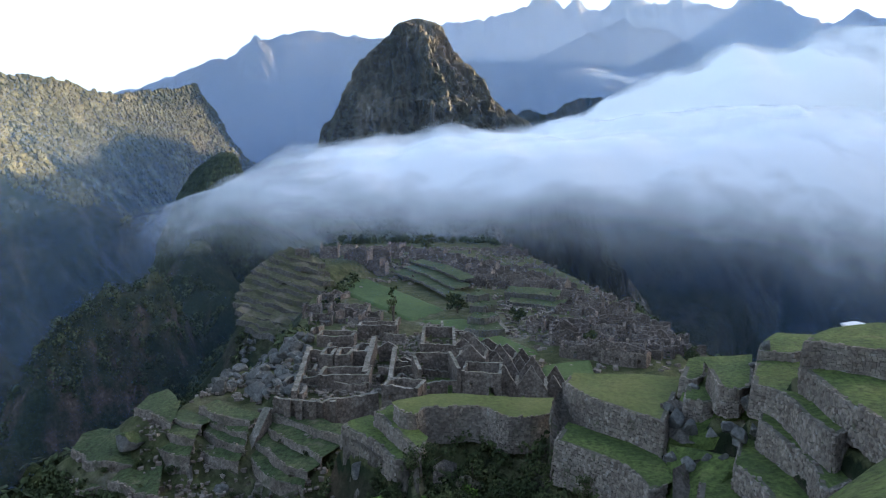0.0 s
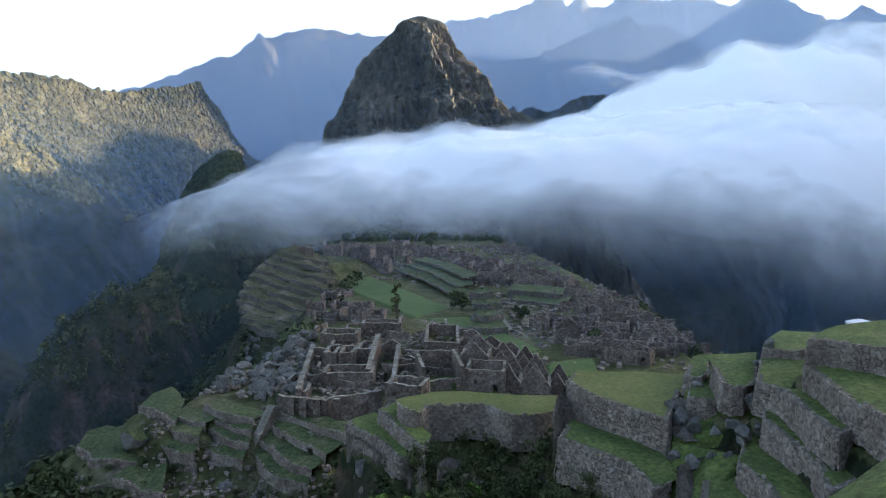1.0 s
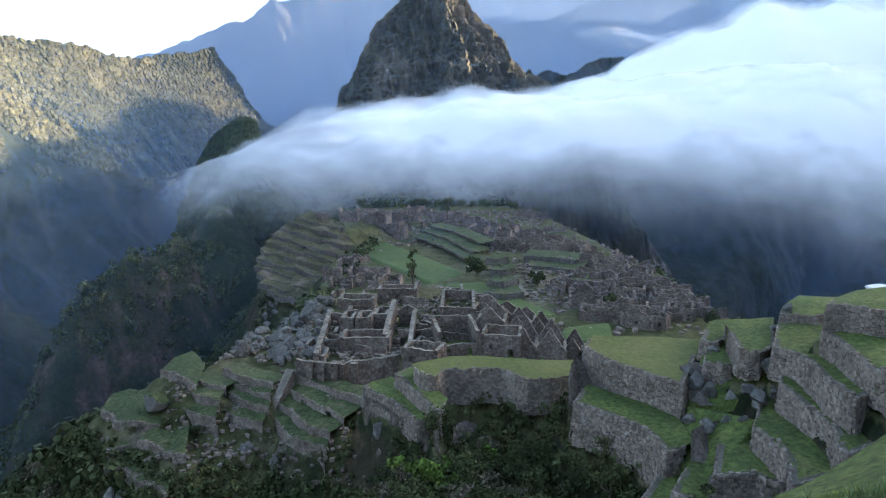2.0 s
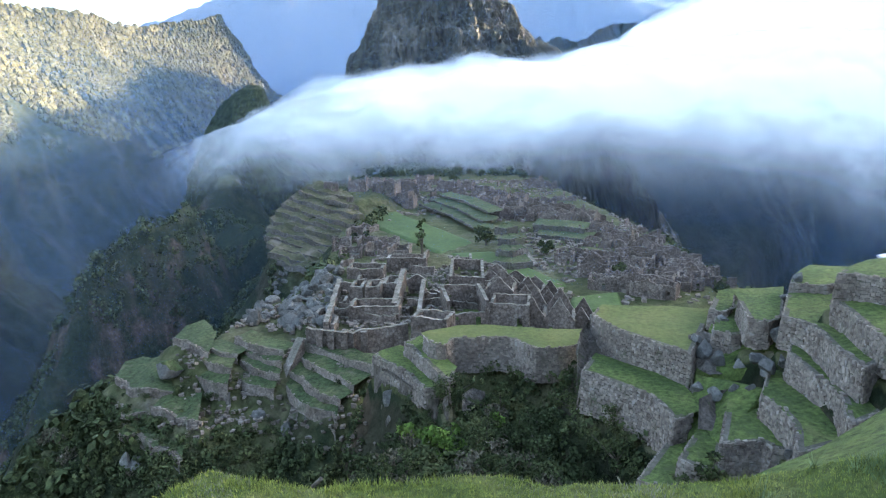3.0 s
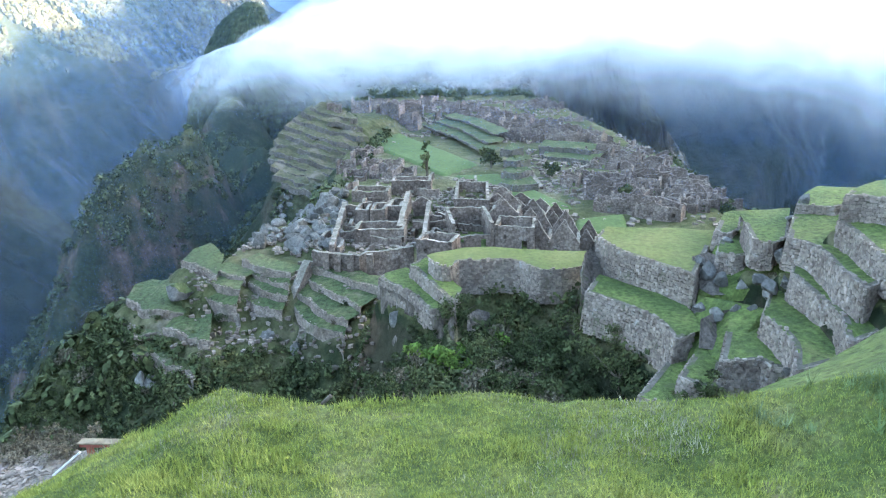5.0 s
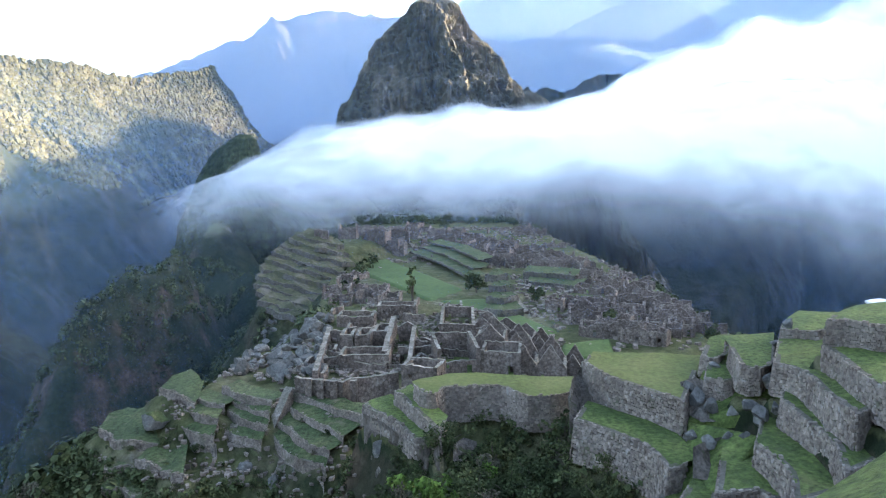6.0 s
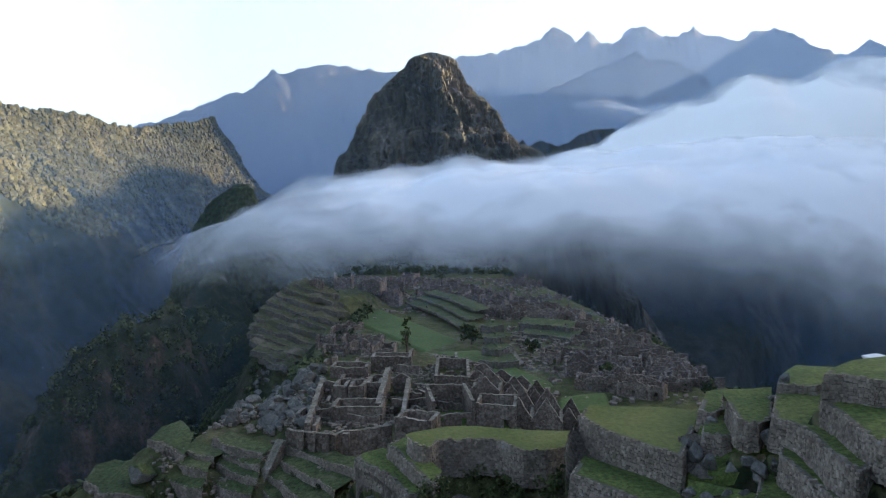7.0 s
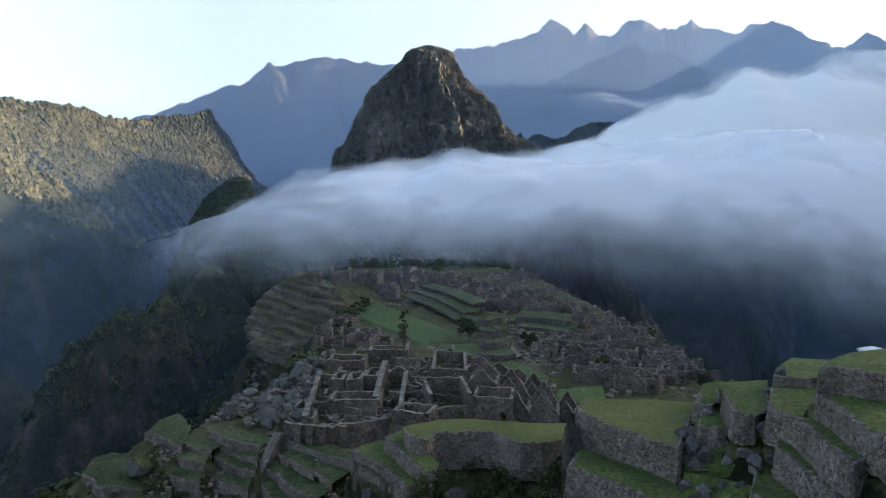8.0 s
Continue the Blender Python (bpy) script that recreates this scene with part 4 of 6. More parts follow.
# gabled houses in rows on the slope below the ledge: eaves of the near wall, depth, height, rise of the gable
for a, b, d, hh, fg in [
    ((3.2, 117.0, -31.7), (10.0, 116.2, -31.7), 7, 4.6, 0.0),
    ((8.3, 119.0, -34.7), (12.8, 118.2, -34.7), 8, 3.5, 3.7),
    ((12.5, 118.0, -35.2), (18.0, 117.2, -35.2), 8, 3.2, 4.3),
    ((17.7, 121.0, -36.5), (21.3, 120.2, -36.5), 7, 3.0, 3.2),
    ((2.4, 129.0, -32.7), (7.9, 128.2, -32.7), 8, 4.5, 2.7),
    ((7.7, 131.0, -34.9), (12.9, 130.2, -34.9), 8, 4.0, 3.0),
    ((12.4, 132.0, -36.6), (17.4, 131.2, -36.6), 8, 3.6, 3.5),
    ((2.0, 143.0, -33.6), (6.4, 142.2, -33.6), 8, 4.5, 1.7),
    ((6.1, 145.0, -35.6), (11.1, 144.2, -35.6), 8, 4.5, 1.8),
    ((10.9, 147.0, -37.6), (15.3, 146.2, -37.6), 8, 4.0, 1.8),
]:
    house(a, b, d, hh, 0.0, 1.0, face=fg, sink=4.0, top=True, thick=0.6, label="tall gabled house ruin of brown granite, roofless")


def house_at(p, w, d, h, yaw=0.0, **more):
    x, y, z = p
    c, s_ = math.cos(radians(yaw)), math.sin(radians(yaw))
    return house((x - w / 2 * c, y - w / 2 * s_, z), (x + w / 2 * c, y + w / 2 * s_, z), d, h, **more)


# eastern quarter, stepping down to the gorge
rq = random.Random(5)
EAST = [(35.0, 196.1, -47.1), (41.0, 215.2, -47.1), (52.8, 253.2, -47.3), (53.4, 238.5, -47.3), (50.5, 210.3, -47.1), (55.0, 214.9, -47.1), (57.5, 197.3, -47.1),
        (61.1, 198.6, -47.1), (62.1, 193.3, -47.1), (41.4, 190.8, -47.1), (35.4, 183.5, -47.1), (42.4, 181.1, -47.1), (44.9, 176.5, -47.1), (62.2, 225.3, -47.2), (58.7, 236.5, -47.3)]
for p in EAST:
    house_at(p, rq.uniform(6, 11), rq.uniform(6, 9), rq.uniform(2.6, 4.2), rq.uniform(-28, -8), gable=rq.choice((0, 0, 1.8)), face=rq.choice((0, 0, 1.8)), worn=0.85, label="grey ruined house of the eastern quarter")
EAST = [(57.0, 257.5, -47.3), (51.8, 258.8, -47.3), (43.9, 242.0, -47.1), (34.5, 218.5, -47.1), (28.8, 215.3, -47.1), (55.1, 181.1, -47.1), (48.6, 175.4, -47.1), (35.2, 207.4, -47.1), (41.8, 204.5, -47.1), (53.1, 201.5, -47.1),
        (54.1, 225.0, -47.1), (61.7, 210.2, -47.1), (58.5, 183.4, -47.1), (44.9, 262.5, -47.4), (51.8, 277.4, -47.4), (62.1, 188.2, -47.1), (53.1, 185.8, -47.1), (47.6, 223.4, -47.1)]
for p in EAST:
    house_at(p, rq.uniform(5, 10), rq.uniform(5, 8), rq.uniform(2.0, 3.8), rq.uniform(-30, -5), gable=rq.choice((0, 0, 1.5)), worn=0.85, label="grey ruined house of the eastern quarter")
house_at((50.1, 185.8, -47.1), 13, 6, 2.4, -4, label="long low pale-topped house ruin of the eastern quarter")
# northern quarter behind the plaza
NORTH = [(-56.1, 399.2, -44.0), (-41.4, 334.4, -39.1), (-37.3, 335.4, -42.5), (-34.4, 335.4, -45.2), (-33.3, 364.1, -43.0), (-30.3, 386.9, -44.0), (-8.9, 375.5, -46.1), (0.8, 364.5, -46.5), (6.4, 350.8, -47.0), (12.7, 371.9, -46.3),
         (16.4, 324.4, -47.6), (21.0, 341.0, -47.4), (26.8, 324.0, -47.6), (30.4, 307.0, -47.5), (34.5, 299.1, -47.5), (39.8, 314.9, -47.5), (40.7, 291.4, -47.4), (46.3, 297.2, -47.5)]
for p in NORTH:
    house_at(p, rq.uniform(8, 14), rq.uniform(7, 11), rq.uniform(3.0, 5.0), rq.uniform(-30, 5), gable=rq.choice((0, 2.2)), face=rq.choice((0, 2.0)), worn=0.85, label="weathered house ruin of the northern quarter")
NORTH = [(-48.3, 407.2, -44.0), (-23.3, 417.7, -44.0), (-14.4, 394.2, -44.0), (-4.5, 388.2, -44.0), (5.1, 382.1, -45.2), (17.3, 368.1, -46.5), (25.0, 368.1, -46.5), (31.2, 350.8, -47.1), (35.4, 331.1, -47.6), (13.9, 341.0, -47.3),
         (8.6, 324.7, -47.6), (47.0, 319.8, -47.6), (-30.9, 430.7, -44.0), (-40.3, 412.7, -44.0), (23.5, 304.1, -47.5), (19.0, 310.7, -47.5)]
for p in NORTH:
    house_at(p, rq.uniform(7, 12), rq.uniform(6, 9), rq.uniform(2.6, 4.4), rq.uniform(-30, 5), gable=rq.choice((0, 1.8)), worn=0.85, label="weathered house ruin of the northern quarter")
# temples by the hill, and small walls on its summit
TEMPLE = [(-45.9, 240.0, -47.3), (-43.5, 254.9, -47.3), (-40.5, 226.6, -47.2), (-37.4, 242.0, -47.3), (-32.2, 229.7, -47.1), (-44.0, 274.4, -47.4), (-30.6, 241.8, -47.3), (-25.7, 229.5, -47.1)]
for p in TEMPLE:
    house_at(p, rq.uniform(6, 10), rq.uniform(6, 9), rq.uniform(2.5, 4.5), rq.uniform(-25, 10), front_low=0.5, worn=0.8, label="pale fine-cut temple ruin open on one side")
for p in [(-63.1, 305.0, -32.4), (-60.4, 305.0, -32.9)]:
    house_at(p, 3.5, 3.5, 2.2, 5, label="small ruined shrine on the hill's summit")
house_at((-56.8, 345.0, -36.4), 9, 7, 2.6, 0, gable=2.6, sink=3.0, label="twin-gabled storehouse ruin on the ridge")
free_wall((-24.0, 112.0, -33.6), (-26.9, 140.0, -33.2), 3, "low pale stair wall running uphill", 1.0)
free_wall((14.1, 262.0, -40.7), (21.2, 210.0, -47.0), 3, "pale stone wall running down beside the plaza", 1.6)
free_wall((-28.8, 98.1, -39.6), (-26.4, 104.5, -33.8), 2.2, "sloping buttress wall dividing the old terraces", 1.4)
free_wall((21.9, 212.0, -46.4), (31.6, 196.0, -49.8), 5, "long tall retaining wall of the eastern quarter", 1.2)
free_wall((29.4, 192.0, -50.0), (42.4, 200.0, -49.5), 3, "pale-topped retaining wall of the eastern quarter", 1.0)


# broken walls between the houses
for i in range(46):
    x, y = rq.uniform(-32, 10), rq.uniform(110, 168)
    z = float(height(np.array(x), np.array(y)))
    yaw = radians(rq.choice((-6, 84)) + rq.uniform(-8, 8))
    if z > -41:
        L, hh = rq.uniform(2.5, 7), rq.uniform(0.7, 2.0)
        free_wall((x, y, z + hh), (x + L * math.cos(yaw), y + L * math.sin(yaw), z + hh + 0.01), hh + 0.8, "broken low wall of grey fieldstone", 0.7, "wall_fragment", 0.5)
for i in range(22):
    x, y = rq.uniform(40, 80), rq.uniform(175, 310)
    z = float(height(np.array(x), np.array(y)))
    yaw = radians(rq.choice((-18, 72)) + rq.uniform(-8, 8))
    if z > -55:
        L, hh = rq.uniform(4, 10), rq.uniform(1.5, 3.6)
        free_wall((x, y, z + hh), (x + L * math.cos(yaw), y + L * math.sin(yaw), z + hh + 0.01), hh + 0.8, "ragged upright wall stump of grey stone", 0.8, "wall_fragment", 1.0)
for i in range(34):
    x, y = rq.uniform(-50, 60), rq.uniform(300, 430)
    z = float(height(np.array(x), np.array(y)))
    yaw = radians(rq.choice((-12, 78)) + rq.uniform(-8, 8))
    if z > -49:
        L, hh = rq.uniform(5, 12), rq.uniform(2, 4.5)
        free_wall((x, y, z + hh), (x + L * math.cos(yaw), y + L * math.sin(yaw), z + hh + 0.01), hh + 0.8, "ragged upright wall stump of grey stone", 0.9, "wall_fragment", 1.2)


def rubble(name, count, box, size, seed, label, rule):
    """Loose stones strewn over the ground, uncountable."""
    g = np.random.default_rng(seed)
    rng = random.Random(seed)
    x, y = g.uniform(box[0], box[1], count), g.uniform(box[2], box[3], count)
    z = height(x, y)
    keep = rule(x, y, z)
    pieces = []
    for px, py, pz in zip(x[keep], y[keep], z[keep]):
        a = rng.uniform(0, 6.3)
        w = size * rng.uniform(0.3, 1.2)
        pieces.append((np.array([px, py, pz + w * 0.2]), np.array([math.cos(a), math.sin(a), rng.uniform(-0.3, 0.3)]), np.array([0.0, 0.0, 1.0]), (w, w * rng.uniform(0.4, 0.9)), rng.random()))
    return tagged(stones_joined(name, pieces, size * 0.7, STONE, None, seed), label, "stones", kind="stuff")


rubble("rubble", 2600, (-45, 15, 104, 170), 0.45, 61, "grey rubble strewn between the ruins", lambda x, y, z: (z > -44) & (fbm(x / 9, y / 9, 0 * x, 3, 4) > -0.1))
rubble("rubble", 1800, (20, 85, 170, 320), 0.8, 62, "grey rubble strewn between the eastern ruins", lambda x, y, z: (z > -58) & (fbm(x / 12, y / 12, 0 * x, 3, 6) > 0))
rubble("rubble", 1500, (-60, 60, 300, 440), 1.0, 63, "grey rubble strewn between the northern ruins", lambda x, y, z: (z > -50) & (fbm(x / 15, y / 15, 0 * x, 3, 6) > 0))
rubble("rubble", 1500, (-56, -12, 80, 112), 0.34, 64, "loose stones fallen from the old terraces", lambda x, y, z: (z > -44) & (fbm(x / 5, y / 5, 0 * x, 3, 14) > -0.1))


# ---- plaza lawns and their steps ----
def lawn(name, ring, label, material=None, cells=24):
    """A flat lawn from four corners, with a gently uneven surface."""
    q = np.array(ring, float)
    u, v = np.meshgrid(np.linspace(0, 1, cells), np.linspace(0, 1, cells))
    P = (1 - u)[..., None] * ((1 - v)[..., None] * q[0] + v[..., None] * q[3]) + u[..., None] * ((1 - v)[..., None] * q[1] + v[..., None] * q[2])
    P[..., 2] += 0.15 * fbm(P[..., 0] / 6, P[..., 1] / 6, 0 * u, 3, 12)
    rim = (u < 1e-6) | (u > 1 - 1e-6) | (v < 1e-6) | (v > 1 - 1e-6)
    P[..., 2] -= 0.9 * rim
    return tagged(part(name, mesh_of(name, P.reshape(-1, 3), grid_faces(cells, cells), material or PLAZA, True)), label, "lawn", kind="structure")


lawn("plaza_lawn", [(-45.6, 295.7, -46.6), (-10.4, 230.5, -46.6), (1.5, 250.1, -46.6), (-42.9, 341.7, -46.6)], "wide bright green plaza lawn between the ruins")
lawn("plaza_lawn", [(-7.8, 231.8, -46.5), (19.1, 179.4, -46.5), (26.5, 187.0, -46.5), (6.8, 234.0, -46.5)], "lower green plaza lawn")
lawn("plaza_lawn", [(23.7, 161.1, -46.2), (36.4, 161.1, -46.2), (38.6, 178.8, -46.2), (25.3, 173.3, -46.2)], "small green lawn below the eastern quarter")
FAR_T = "far terrace step with grey stone wall and turf"
for front, hh, w, bk in [
    ([(6.6, 208.3, -44.8), (11.9, 205.2, -44.8), (18.6, 208.2, -44.8)], 2.4, 9, (0.1, 1)),
    ([(7.9, 216.4, -42.6), (12.7, 213.7, -42.6), (17.9, 218.0, -42.6)], 2.2, 9, (0.1, 1)),
    ([(8.9, 223.8, -40.4), (13.1, 221.8, -40.4), (17.0, 225.7, -40.4)], 2.2, 9, (0.1, 1)),
    ([(8.0, 232.6, -38.2), (11.3, 230.3, -38.2), (15.3, 233.5, -38.2)], 2.2, 9, (0.1, 1)),
    ([(-25.2, 339.9, -45.4), (-9.0, 304.6, -45.4), (2.5, 265.6, -45.4)], 0.6, 9, (0.5, 0.9)),
    ([(-21.0, 350.0, -44.0), (-6.7, 317.3, -44.0), (4.5, 279.8, -44.0)], 0.6, 9, (0.5, 0.9)),
    ([(-16.8, 357.4, -42.4), (-2.9, 328.2, -42.4), (7.1, 291.9, -42.4)], 0.6, 9, (0.5, 0.9)),
    ([(24.5, 260.3, -46.0), (35.4, 255.4, -46.0), (41.8, 248.7, -46.0)], 2.5, 14, (0, 1)),
    ([(24.3, 271.3, -44.0), (36.7, 265.8, -44.0), (42.3, 260.7, -44.0)], 2.5, 12, (0, 1)),
]:
    terrace(front, w, hh, FAR_T, bk, 0.8, 0, top=OLD_TURF, face=FARSTONE, ends=False, rough=2.0)
# narrow steps slanting across the hill
for front in [
    [(-71.3, 305.0, -32.3), (-63.0, 300.0, -34.2), (-55.7, 300.0, -36.2), (-52.5, 307.0, -36.9)],
    [(-74.7, 300.0, -33.7), (-63.3, 295.0, -36.5), (-53.1, 295.0, -39.4), (-49.9, 302.0, -40.2)],
    [(-77.5, 295.0, -35.7), (-63.1, 290.0, -39.1), (-50.0, 290.0, -43.0), (-46.8, 297.0, -43.9)],
    [(-79.4, 289.0, -37.7), (-63.2, 284.0, -41.6), (-48.2, 284.0, -45.8), (-45.1, 291.0, -46.8)],
    [(-81.1, 284.0, -40.1), (-64.1, 279.0, -44.0), (-48.4, 279.0, -48.5), (-45.4, 286.0, -49.5)],
    [(-82.2, 279.0, -42.5), (-65.6, 274.0, -46.3), (-50.4, 274.0, -50.5), (-47.5, 281.0, -51.6)],
    [(-82.6, 274.0, -45.1), (-66.4, 269.0, -48.6), (-51.4, 269.0, -52.7), (-48.6, 276.0, -53.9)],
    [(-81.8, 269.0, -47.6), (-66.3, 264.0, -51.0), (-52.0, 264.0, -54.8), (-49.3, 271.0, -56.1)],
    [(-79.6, 263.0, -49.9), (-65.2, 258.0, -52.8), (-52.2, 258.0, -56.4), (-49.6, 265.0, -57.7)],
    [(-76.6, 258.0, -52.2), (-64.3, 253.0, -54.6), (-53.5, 253.0, -57.8), (-51.0, 260.0, -59.3)],
    [(-72.4, 253.0, -53.9), (-62.8, 248.0, -55.8), (-54.6, 248.0, -58.4), (-52.3, 255.0, -59.9)],
]:
    terrace(front, 9, 2.0, "narrow stone step on the terraced hill", (0.1, 1), 0.7, 0, top=HILL_TURF, batter=0.2, face=FARSTONE, ends=False, rough=4.5, rise=1.3)


# ---- boulders ----
def boulder_mesh(seed):
    rng = random.Random(seed)
    bm = bmesh.new()
    bmesh.ops.create_icosphere(bm, subdivisions=3, radius=1.0)
    cuts = [(Vector((rng.gauss(0, 1), rng.gauss(0, 1), rng.gauss(0, 1))).normalized(), rng.uniform(0.42, 0.85)) for _ in range(13)]
    for v in bm.verts:
        for nv, d in cuts:
            over = v.co.dot(nv) - d
            if over > 0:
                v.co -= nv * over * 0.92
        v.co *= 1 + 0.09 * noise.noise(v.co * 2.5 + Vector((seed, 0, 0))) + 0.05 * noise.noise(v.co * 7 + Vector((0, seed, 0)))
    me = bpy.data.meshes.new("boulder")
    bm.to_mesh(me)
    bm.free()
    me.materials.append(ROCK)
    return me


BOULDERS = [boulder_mesh(40 + i) for i in range(9)]


def boulder(p, size, rng, label="grey angular granite boulder", flat=0.7):
    ob = tagged(new("boulder", rng.choice(BOULDERS)), label, "boulder", "granite boulders")
    ob.location = (p[0], p[1], p[2] + size * 0.25)
    ob.rotation_euler = (rng.uniform(-0.4, 0.4), rng.uniform(-0.4, 0.4), rng.uniform(0, 6.3))
    ob.scale = (size * rng.uniform(0.8, 1.3), size * rng.uniform(0.8, 1.2), size * rng.uniform(flat * 0.8, flat * 1.3))
    return ob


rb = random.Random(17)
# the quarry's chaos of blocks
quarry = [(-43.1, 124.4, -37.6), (-25.0, 115.3, -35.5), (-28.3, 152.1, -34.5), (-82.7, 283.1, -63.9)]
for i in range(290):
    u, v = rb.random(), rb.random()
    a = [(1 - u) * ((1 - v) * quarry[0][k] + v * quarry[3][k]) + u * ((1 - v) * quarry[1][k] + v * quarry[2][k]) for k in range(3)]
    a[2] = float(height(np.array(a[0]), np.array(a[1])))
    boulder(a, rb.choice((0.6, 0.8, 0.9, 1.1, 1.4, 1.9)), rb, rb.choice(("grey angular granite boulder", "tilted slab of blue-grey granite")), rb.choice((0.6, 1.0)))
for p, sz in [((28.5, 63.4, -19.6), 1.25), ((22.9, 66.2, -21.9), 1.0), ((23.6, 64.4, -22.4), 0.8), ((22.3, 67.5, -21.4), 0.7), ((21.4, 58.6, -23.6), 0.9), ((23.1, 59.1, -23.0), 0.6), ((20.3, 57.1, -24.8), 0.7), ((26.7, 67.1, -20.8), 0.6), ((27.2, 63.8, -20.4), 0.7), ((25.8, 58.9, -21.6), 0.8), ((24.2, 58.1, -22.6), 0.5), ((29.1, 63.2, -18.8), 0.5), ((31.3, 69.0, -17.4), 0.6), ((26.0, 70.5, -20.2), 0.5), ((22.3, 46.5, -22.6), 0.45), ((18.7, 57.5, -25.0), 0.6), ((33.1, 70.5, -15.8), 0.7), ((0.2, 80.2, -35.5), 0.8), ((25.5, 58.4, -20.6), 0.8), ((26.7, 57.9, -20.0), 0.6), ((25.5, 60.6, -20.8), 0.7), ((24.5, 61.6, -21.8), 0.6), ((20.9, 61.5, -24.0), 0.8)]:
    boulder((p[0], p[1], p[2] - sz * 0.3), sz, rb, "pale granite boulder built into the terraces", 1.0)


capped = boulder((-47.9, 102.7, -39.6), 2.3, rb, "squat grey rock with a cap of turf", 0.8)
capped.data = capped.data.copy()
capped.data.materials.append(OLD_TURF)
capped.rotation_euler = (0.12, 0.1, 0.6)
for face in capped.data.polygons:
    face.material_index = int(face.normal.z > 0.55)
slab = boulder((44.6, 74.0, -15.0), 1.0, rb, "smooth pale boulder behind the highest terrace")
slab.data = slab.data.copy()
slab.data.materials.clear()
slab.data.materials.append(PALE)
slab.scale, slab.rotation_euler = (2.3, 1.6, 1.0), (0, 0.05, 0.3)
# broken rock under the old terraces
for p in [(-29.8, 94.3, -42.0), (-25.2, 92.5, -42.5), (-21.8, 91.7, -43.0), (-9.9, 82.0, -34.0), (-7.6, 80.2, -35.5), (-5.9, 79.9, -36.5), (-41.6, 93.8, -44.5), (-47.5, 89.2, -47.5), (-42.7, 87.2, -49.0)]:
    for q in range(2):
        boulder((p[0] + rb.uniform(-1.5, 1.5), p[1] + rb.uniform(-1, 1), p[2] + rb.uniform(-1.2, 0.6)), rb.uniform(0.8, 1.7), rb, "jagged brown-grey rock under the terraces", 1.3)


# rough turf banks between the built-in boulders
TURF_BANK = "steep turf bank between boulders and terrace walls"
lawn("turf_bank", [(21.0, 64.1, -23.8), (29.3, 60.7, -21.6), (31.0, 66.2, -18.7), (25.9, 73.8, -20.7)], TURF_BANK, GRASS)
lawn("turf_bank", [(18.3, 56.1, -26.2), (20.1, 51.9, -24.6), (25.5, 57.2, -22.2), (21.4, 64.8, -23.6)], TURF_BANK, GRASS)
lawn("turf_bank", [(10.8, 26.1, -13.2), (13.2, 18.7, -9.0), (21.0, 31.5, -11.2), (14.3, 27.0, -12.2)], "sloping grass bank below the viewpoint", GRASS, 40)
lawn("turf_bank", [(9.5, 21.6, -11.0), (10.1, 13.6, -6.5), (15.0, 21.2, -8.0), (11.2, 20.9, -10.0)], "sloping grass bank below the viewpoint", GRASS, 40)


# ---- rock faces under the terraces ----
ROCKFACE = surface("weathered_rock_face", 0.35, 2.4, [(0.3, (0.075, 0.062, 0.05)), (0.5, (0.13, 0.112, 0.096)), (0.7, (0.22, 0.2, 0.178))], (0.5, 0.56, 0.68, (0.055, 0.068, 0.03)), stretch=(1, 1, 0.45), vary=0.4, bump=1.0, reach=0.3)


def crag(top, bottom, depth, seed, label, cols=70, rows=36):
    """A broken rock face between a top line and a foot line, split by upright clefts and ledges."""
    t, b = along(top, cols), along(bottom, cols)
    v = np.linspace(0, 1, rows)[:, None, None]
    G = t[None] * (1 - v) + b[None] * v
    run = np.gradient(G[0], axis=0)
    out = np.stack([run[:, 1], -run[:, 0], 0 * run[:, 0]], 1)
    out /= np.linalg.norm(out, axis=1)[:, None] + 1e-9
    out *= np.sign(-(out[:, :2] * t[:, :2]).sum(1))[:, None]
    s = np.concatenate([[0], np.cumsum(np.linalg.norm(np.diff(t, axis=0), axis=1))])[None] + 0 * v[..., 0]
    z = G[..., 2]
    d = 0.9 * fbm(s / 1.6, z / 4.5, 0 * s, 5, seed, 0.6) - 0.8 * np.abs(fbm(s / 2.4, z / 7, 0 * s, 3, seed + 3)) + 0.35 * np.floor(2.5 * fbm(s / 4, z / 1.5, 0 * s, 2, seed + 6))
    hold = np.minimum(1, 5 * v[..., 0]) * np.minimum(1, 6 * np.minimum(np.linspace(0, 1, cols), 1 - np.linspace(0, 1, cols)))[None]
    G = G + out[None] * (depth * d * hold)[..., None]
    G[..., 2] += 0.25 * depth * fbm(s / 1.2, z / 2, 0 * s, 4, seed + 8) * hold
    return tagged(part("rock_face", mesh_of("rock_face", G.reshape(-1, 3), grid_faces(rows, cols), ROCKFACE)), label, "rock", "rock faces")


BROWN = "jagged brown-grey rock face under the terraces"



def crag_under(front, top_drop, foot, out, depth, seed, label=BROWN):
    """The rock that carries a terrace, standing proud of its wall and leaning out towards its foot."""
    a = np.array(front, float)
    way = -a[:, :2] / np.linalg.norm(a[:, :2], axis=1)[:, None]
    t, b = a.copy(), a.copy()
    t[:, :2] += way * 0.7
    t[:, 2] -= top_drop
    b[:, :2] += way * out
    b[:, 2] = foot
    return crag(t, b, depth, seed, label)


crag_under(GULLY_STEPS[4][0], 0.9, -40.5, 3.2, 0.8, 4)
crag_under(GULLY_STEPS[3][0][2:], 1.6, -38.0, 2.0, 0.6, 6)
crag_under(FAN_STEPS[3][0], 1.5, -46.0, 3.0, 0.8, 9)
crag_under(FAN_STEPS[7][0], 1.3, -45.5, 2.6, 0.8, 13)
